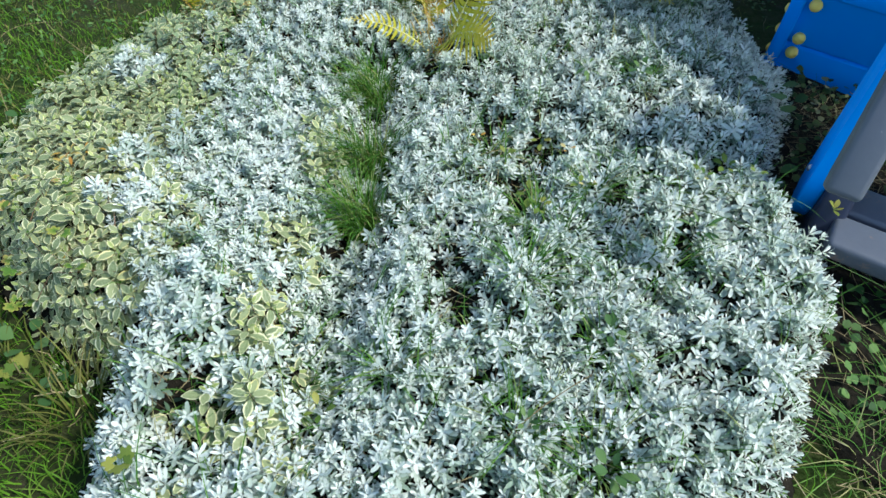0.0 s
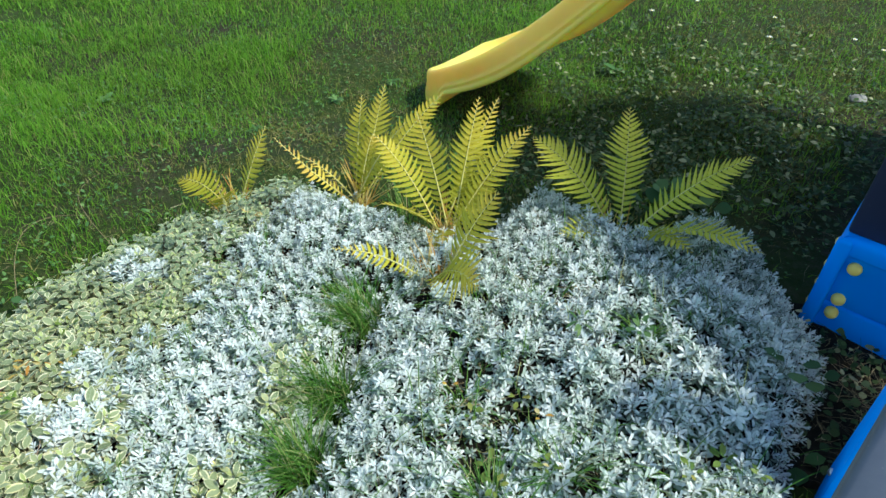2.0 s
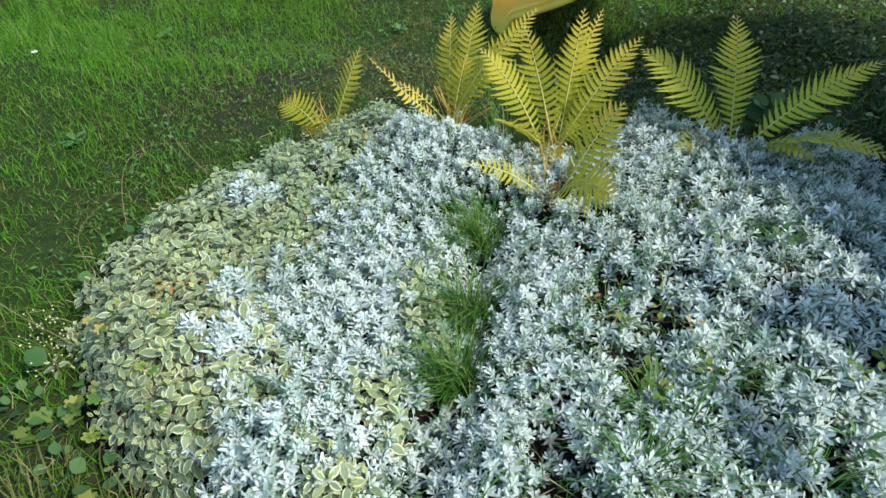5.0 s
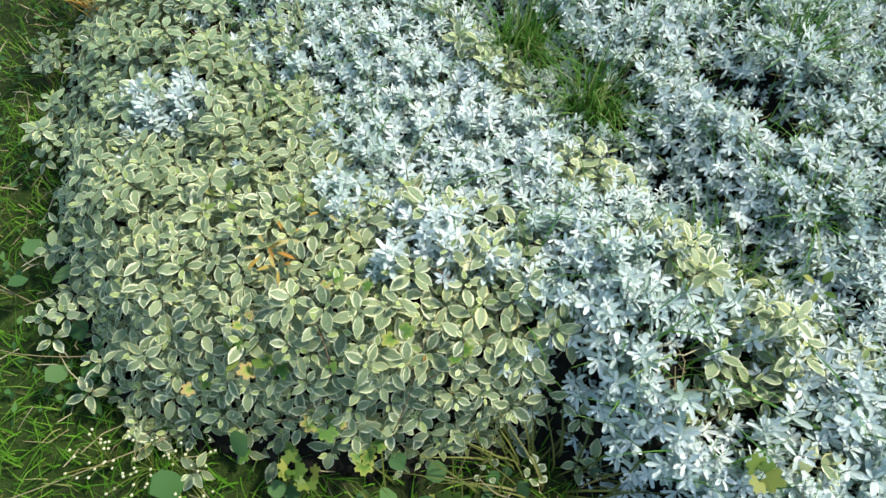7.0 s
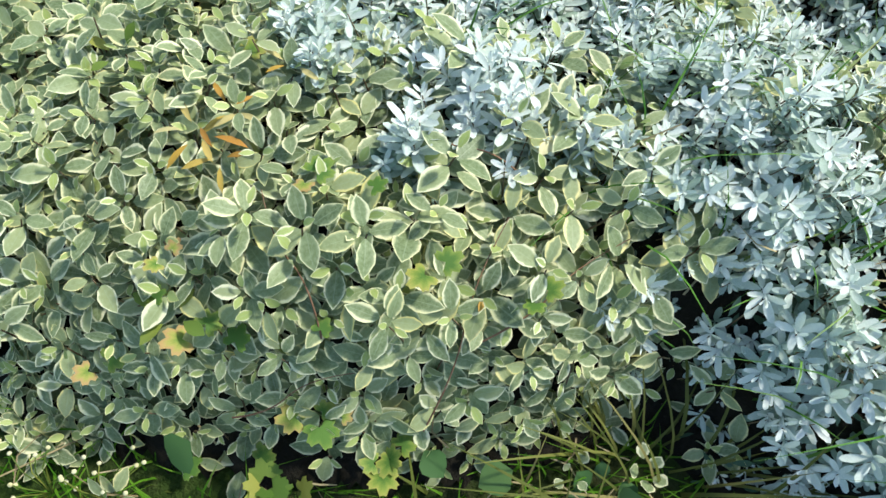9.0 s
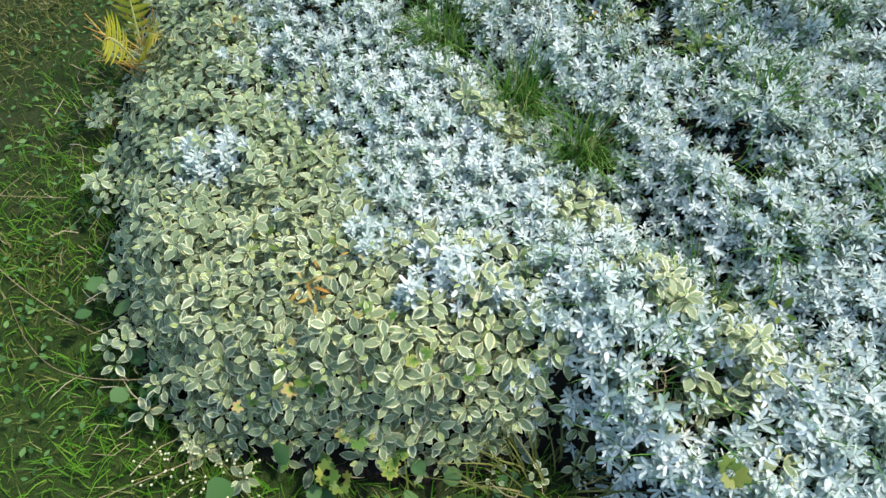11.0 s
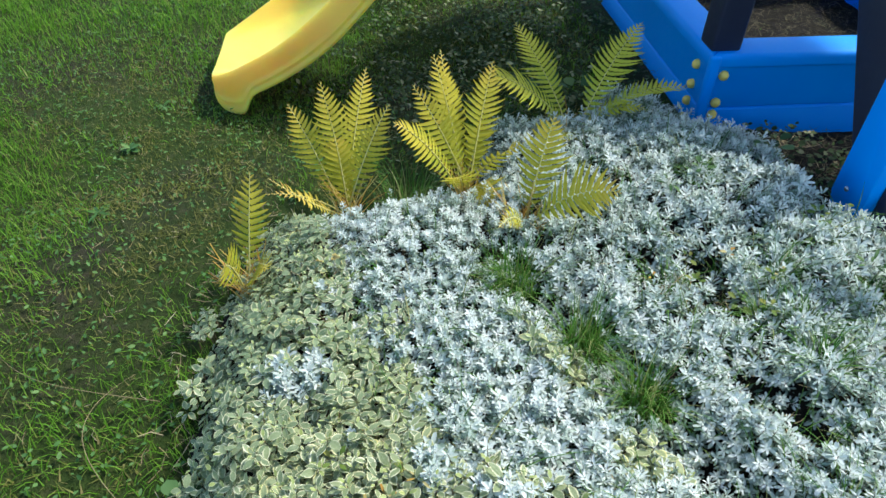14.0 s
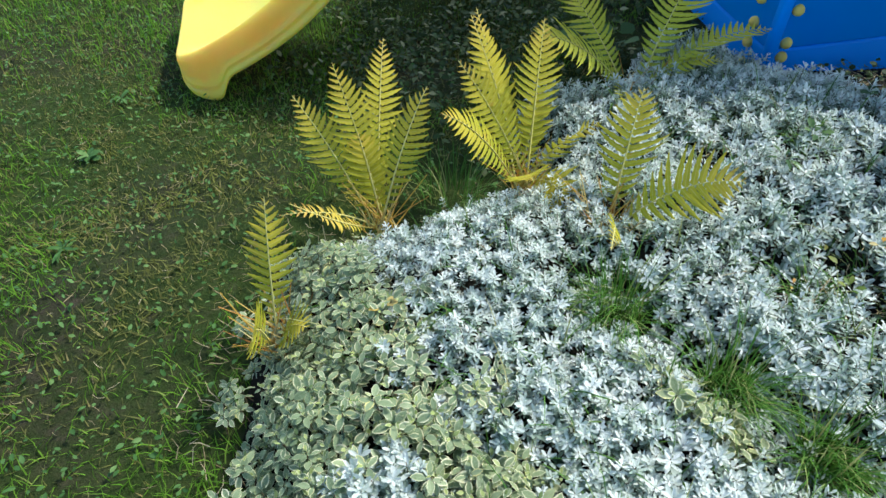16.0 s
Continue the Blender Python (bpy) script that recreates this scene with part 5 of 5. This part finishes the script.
def shade_place(r, n):
    x, y = r.uniform(.0, 2.3, n), r.uniform(1.85, 4.0, n)
    u, v = play_uv(x, y)
    near = np.maximum(1.3 * blob(x, y, .80, 2.45, .70, .60), .6 * blob(x, y, 1.0, 3.0, .8, .7))
    ok = (inside(x, y) < 0) & (r.random(n) < near * np.clip(.75 + 1.5 * noise2(x, y, 4.0, 51.0), .12, 1)) & ~((u > -.03) & (v > -.03) & (u < 1.3) & (v < 1.3))
    return x[ok], y[ok], ground_z(x[ok], y[ok]) + .004


def lawn_place(r, n):
    x, y = r.uniform(-2.4, 2.4, n), r.uniform(1.2, 4.6, n)
    ok = (inside(x, y) < -.02) & (noise2(x, y, 1.8, 31.0) + 0.9 * worn(x, y) > 0.05) & ((x < .5) | (r.random(n) < .5))
    u, v = play_uv(x, y)
    ok &= ~((u > -.03) & (v > -.03) & (u < 1.3) & (v < 1.3))
    return x[ok], y[ok], ground_z(x[ok], y[ok]) + .006


carpet("ground_ivy", shade_place, 24000, OVAL, .025, IVY, "dark creeping ivy leaves in the shade of the ferns", 301, 0.4, .045)
carpet("lawn_clover", lawn_place, 20000, OVAL, .014, CLOVER, "small clover and moss leaves in the lawn", 302, 0.35, .025)


def strands(name, place, count, length, width, mat, label, seed, rise=0.35):
    r = np.random.default_rng(seed)
    x, y, z = place(r, count)
    n = len(x)
    a = r.uniform(0, 6.28, n)
    d = np.stack([np.cos(a), np.sin(a), r.normal(0.1, rise, n)], 1)
    d /= np.linalg.norm(d, axis=1, keepdims=True)
    s = np.stack([-np.sin(a), np.cos(a), r.normal(0, .3, n)], 1) * (width / 2)
    ln = (length * r.uniform(0.4, 1.2, n))[:, None]
    P = np.stack([x, y, z], 1)
    b = np.stack([-np.sin(a), np.cos(a), np.zeros(n)], 1) * ln * r.normal(0, .12, (n, 1))
    V = np.stack([P - d * ln / 2 - s, P - d * ln / 2 + s, P + b - s, P + b + s, P + d * ln / 2 - s * .5, P + d * ln / 2 + s * .5], axis=1)
    V[:, :, 2] = np.maximum(V[:, :, 2], np.minimum(P[:, 2:3], 0.002))
    f = np.array([(0, 1, 3, 2), (2, 3, 5, 4)])
    F = (f[None] + (np.arange(n) * 6)[:, None, None]).reshape(-1, 4)
    return tagged(sheet(name, V.reshape(-1, 3), F, mat), label, "plant litter", kind="stuff")


def gap_place(r, n):
    x, y = r.uniform(-.9, .8, n), r.uniform(.35, 1.9, n)
    ok = (inside(x, y) > .02) & (r.random(n) < np.maximum(bare(x, y), 0.06))
    x, y = x[ok], y[ok]
    return x, y, crown(x, y) - r.uniform(0.0, .05, len(x))


def frame_place(r, n):
    u, v = r.uniform(-.05, 1.15, n), r.uniform(-.45, 1.1, n)
    ok = ~((v > -.02) & (v < .14)) & ~((u > -.02) & (u < .14) & (v > 0))
    c, s = math.cos(radians(A_PLAY)), math.sin(radians(A_PLAY))
    x, y = C_PLAY.x + u * c - v * s, C_PLAY.y + u * s + v * c
    ok &= inside(x, y) < -.005
    return x[ok], y[ok], np.abs(r.normal(.008, .012, ok.sum())) - .03 * blob(x[ok], y[ok], 1.30, 1.38, .36, .36) + .012


def soil_place(r, n):
    x, y = r.uniform(.45, 1.3, n), r.uniform(.15, 1.1, n)
    ok = inside(x, y) < 0
    return x[ok], y[ok], np.abs(r.normal(.018, .012, ok.sum()))


def edge_place(r, n):
    x, y = r.uniform(-1.1, -.3, n), r.uniform(.6, 2.2, n)
    d = inside(x, y)
    ok = (d < .0) & (d > -.12)
    return x[ok], y[ok], np.abs(r.normal(.015, .02, ok.sum()))


strands("bed_litter", gap_place, 9000, .05, .0016, STRAW, "dry brown stems and litter between the plants", 401, .5)
strands("dry_grass", frame_place, 3600, .08, .0011, LITTER, "dry straw-coloured grass round the play frame", 402, .25)
strands("soil_litter", soil_place, 700, .10, .0013, STRAW, "thin dry stalks on dark soil", 403, .25)


def worn_place(r, n):
    x, y = r.uniform(-1.6, 2.2, n), r.uniform(1.4, 4.0, n)
    u, v = play_uv(x, y)
    ok = (inside(x, y) < -.02) & (r.random(n) < 0.10 + worn(x, y)) & (x + .3 * y < 1.25) & ~((u > -.03) & (v > -.03) & (u < 1.3) & (v < 1.3))
    return x[ok], y[ok], ground_z(x[ok], y[ok]) + np.abs(r.normal(.014, .012, ok.sum()))


def foot_place(r, n):
    x, y = r.uniform(.72, 1.15, n), r.uniform(1.15, 1.75, n)
    u, v = play_uv(x, y)
    ok = (inside(x, y) < .02) & (v < -.02) & (v > -.42)
    return x[ok], y[ok], np.full(ok.sum(), .006)


strands("lawn_litter", worn_place, 3500, .030, .0010, STRAW, "short dry straw and clippings in the worn turf", 405, .25)
strands("foot_straw", foot_place, 420, .07, .0015, STRAW, "pale dry straw on the soil beside the play frame", 407, .3)
carpet("creeping_leaves", foot_place, 650, ROUND, .020, IVY, "green creeping leaves on the soil beside the play frame", 303, 0.4, .04)
leafy_weed("leaf_sprig", (0.738, 1.001, .150), 5, OVAL, .026, BRIGHT, "small yellow-green leaf sprig lying on the step", 290, (15, 60))
strands("soil_grass", soil_place, 900, .11, .0018, TUFT, "thin green grass blades lying over dark soil", 406, .45)
strands("edge_litter", edge_place, 900, .06, .0016, STRAW, "dry stalks along the bed's edge", 404, .4)


def stalk(pts, radius, mat, label):
    """A long thin bowed grass stalk with a small seed head."""
    cu = bpy.data.curves.new("grass_stalk", "CURVE")
    cu.dimensions, cu.bevel_depth, cu.bevel_resolution, cu.resolution_u = "3D", radius, 1, 8
    sp = cu.splines.new("NURBS")
    sp.points.add(len(pts) - 1)
    sp.use_endpoint_u, sp.order_u = True, 3
    for k, (p, q) in enumerate(zip(sp.points, pts)):
        p.co, p.radius = (*q, 1.0), 1.0 - 0.6 * k / (len(pts) - 1)
    cu.materials.append(mat)
    return tagged(new("grass_stalk", cu), label, "grass stalk", "long grass stalks")


LS = "long dry grass stalk bowing over the lawn"
stalk([(-.98, 1.36, .0), (-1.03, 1.45, .12), (-1.00, 1.56, .17), (-.90, 1.60, .14)], .0008, STRAW, LS)
stalk([(-.93, 1.20, .02), (-1.02, 1.24, .08), (-1.06, 1.34, .10), (-1.04, 1.45, .08)], .0008, STRAW, LS)
stalk([(-.93, 1.05, .02), (-1.06, 1.08, .06), (-1.20, 1.14, .06), (-1.34, 1.22, .02)], .0009, STRAW, LS)
stalk([(-.88, 1.62, .02), (-1.02, 1.70, .08), (-1.10, 1.84, .06), (-1.12, 1.96, .02)], .0008, STRAW, LS)
stalk([(.30, 1.10, .10), (.40, .98, .20), (.55, .86, .24), (.72, .78, .20)], .0011, WEED, "thin dark grass stalk over the silver mat")
stalk([(.05, 1.06, .10), (.03, 1.09, .19), (.02, 1.13, .25)], .0012, BRIGHT, "upright yellow-green stalk in the silver mat")
stalk([(.02, .52, .10), (.10, .58, .19), (.20, .63, .20)], .0016, STRAW, "dry tan stalk over the silver mat")


for i, (x, y, a, ln) in enumerate(((-.66, .87, 15, .14), (-.60, .84, -20, .12), (-.72, .98, 60, .10), (-.58, .95, 100, .10), (-.78, .93, -40, .10))):
    ca, sa = math.cos(radians(a)), math.sin(radians(a))
    pts = [(x + ln * s * ca - .012 * math.sin(5 * s) * sa, y + ln * s * sa + .012 * math.sin(5 * s) * ca) for s in (-.5, -.2, .15, .5)]
    ob = stalk([(px, py, on_plants(px, py, .006 + .008 * (k % 2))) for k, (px, py) in enumerate(pts)], .0008, TWIG, "thin reddish bare twig lying in the variegated leaves")


def daisy(at, seed):
    r = np.random.default_rng(seed)
    root = thing("daisy", at, "small white daisy on a thin stalk in the lawn", "daisy", "daisies in the lawn")
    petal = leaf_shape(.010, (.0028, .0036), 0.1, 0.1)
    me = None
    for k in range(12):
        if me is None:
            ob = sheet("petal", *petal[:2], PETAL, root, petal[2])
            me = ob.data
        else:
            ob = new("petal", me)
            ob.parent = root
        ob.matrix_basis = pose(0, 0, .058, 0, 0, 30 * k + r.uniform(-6, 6)) @ pose(.003, 0, 0, 0, -r.uniform(5, 25), 0)
    part("centre", dome(.004, .003, (0, 0, .058), (0, 0, 1)), CAPM, root, "yellow flower centre")
    bm = bmesh.new()
    bmesh.ops.create_cone(bm, segments=6, radius1=.0011, radius2=.0009, depth=.060, cap_ends=True)
    bm.transform(Matrix.Translation((0, 0, .028)))
    part("stalk", bm, WEED, root)


for i, (x, y) in enumerate(((1.23, 3.50), (1.615, 3.55), (1.80, 3.56), (1.32, 3.78), (.75, 3.86), (.98, 3.95), (-1.72, 2.17), (-1.84, 2.10), (-1.92, 2.05), (1.70, 3.44))):
    daisy((x, y, float(ground_z(x, y))), 500 + i)


def stone(at, size, seed):
    bm = bmesh.new()
    bmesh.ops.create_icosphere(bm, subdivisions=3, radius=1.0)
    for v in bm.verts:
        k = 1 + 0.35 * noise.noise(v.co * 1.3 + Vector((seed, 0, 0))) + 0.1 * noise.noise(v.co * 4 + Vector((0, seed, 0)))
        v.co = Vector((v.co.x * size * k, v.co.y * size * 0.7 * k, v.co.z * size * 0.45 * k))
    root = thing("stone", at, "small pale grey stone lying in the turf", "stone", "stones in the lawn")
    part("pebble", bm, STONE, root)


def mat_stone():
    m = Mat("pale_stone")
    n = m.noise(40.0, 5.0, 0.65)
    m.base(m.ramp(n, [(0.3, (0.15, 0.145, 0.13)), (0.7, (0.30, 0.29, 0.27))]), 0.85, 0.0, 0.3)
    m.bump(n, 0.5, 0.004)
    return m.m


STONE = mat_stone()
stone((1.47, 3.02, .006), .035, 1.0)
stone((1.58, 2.72, .006), .032, 4.0)
stone((-.525, .664, .012), .022, 7.0)
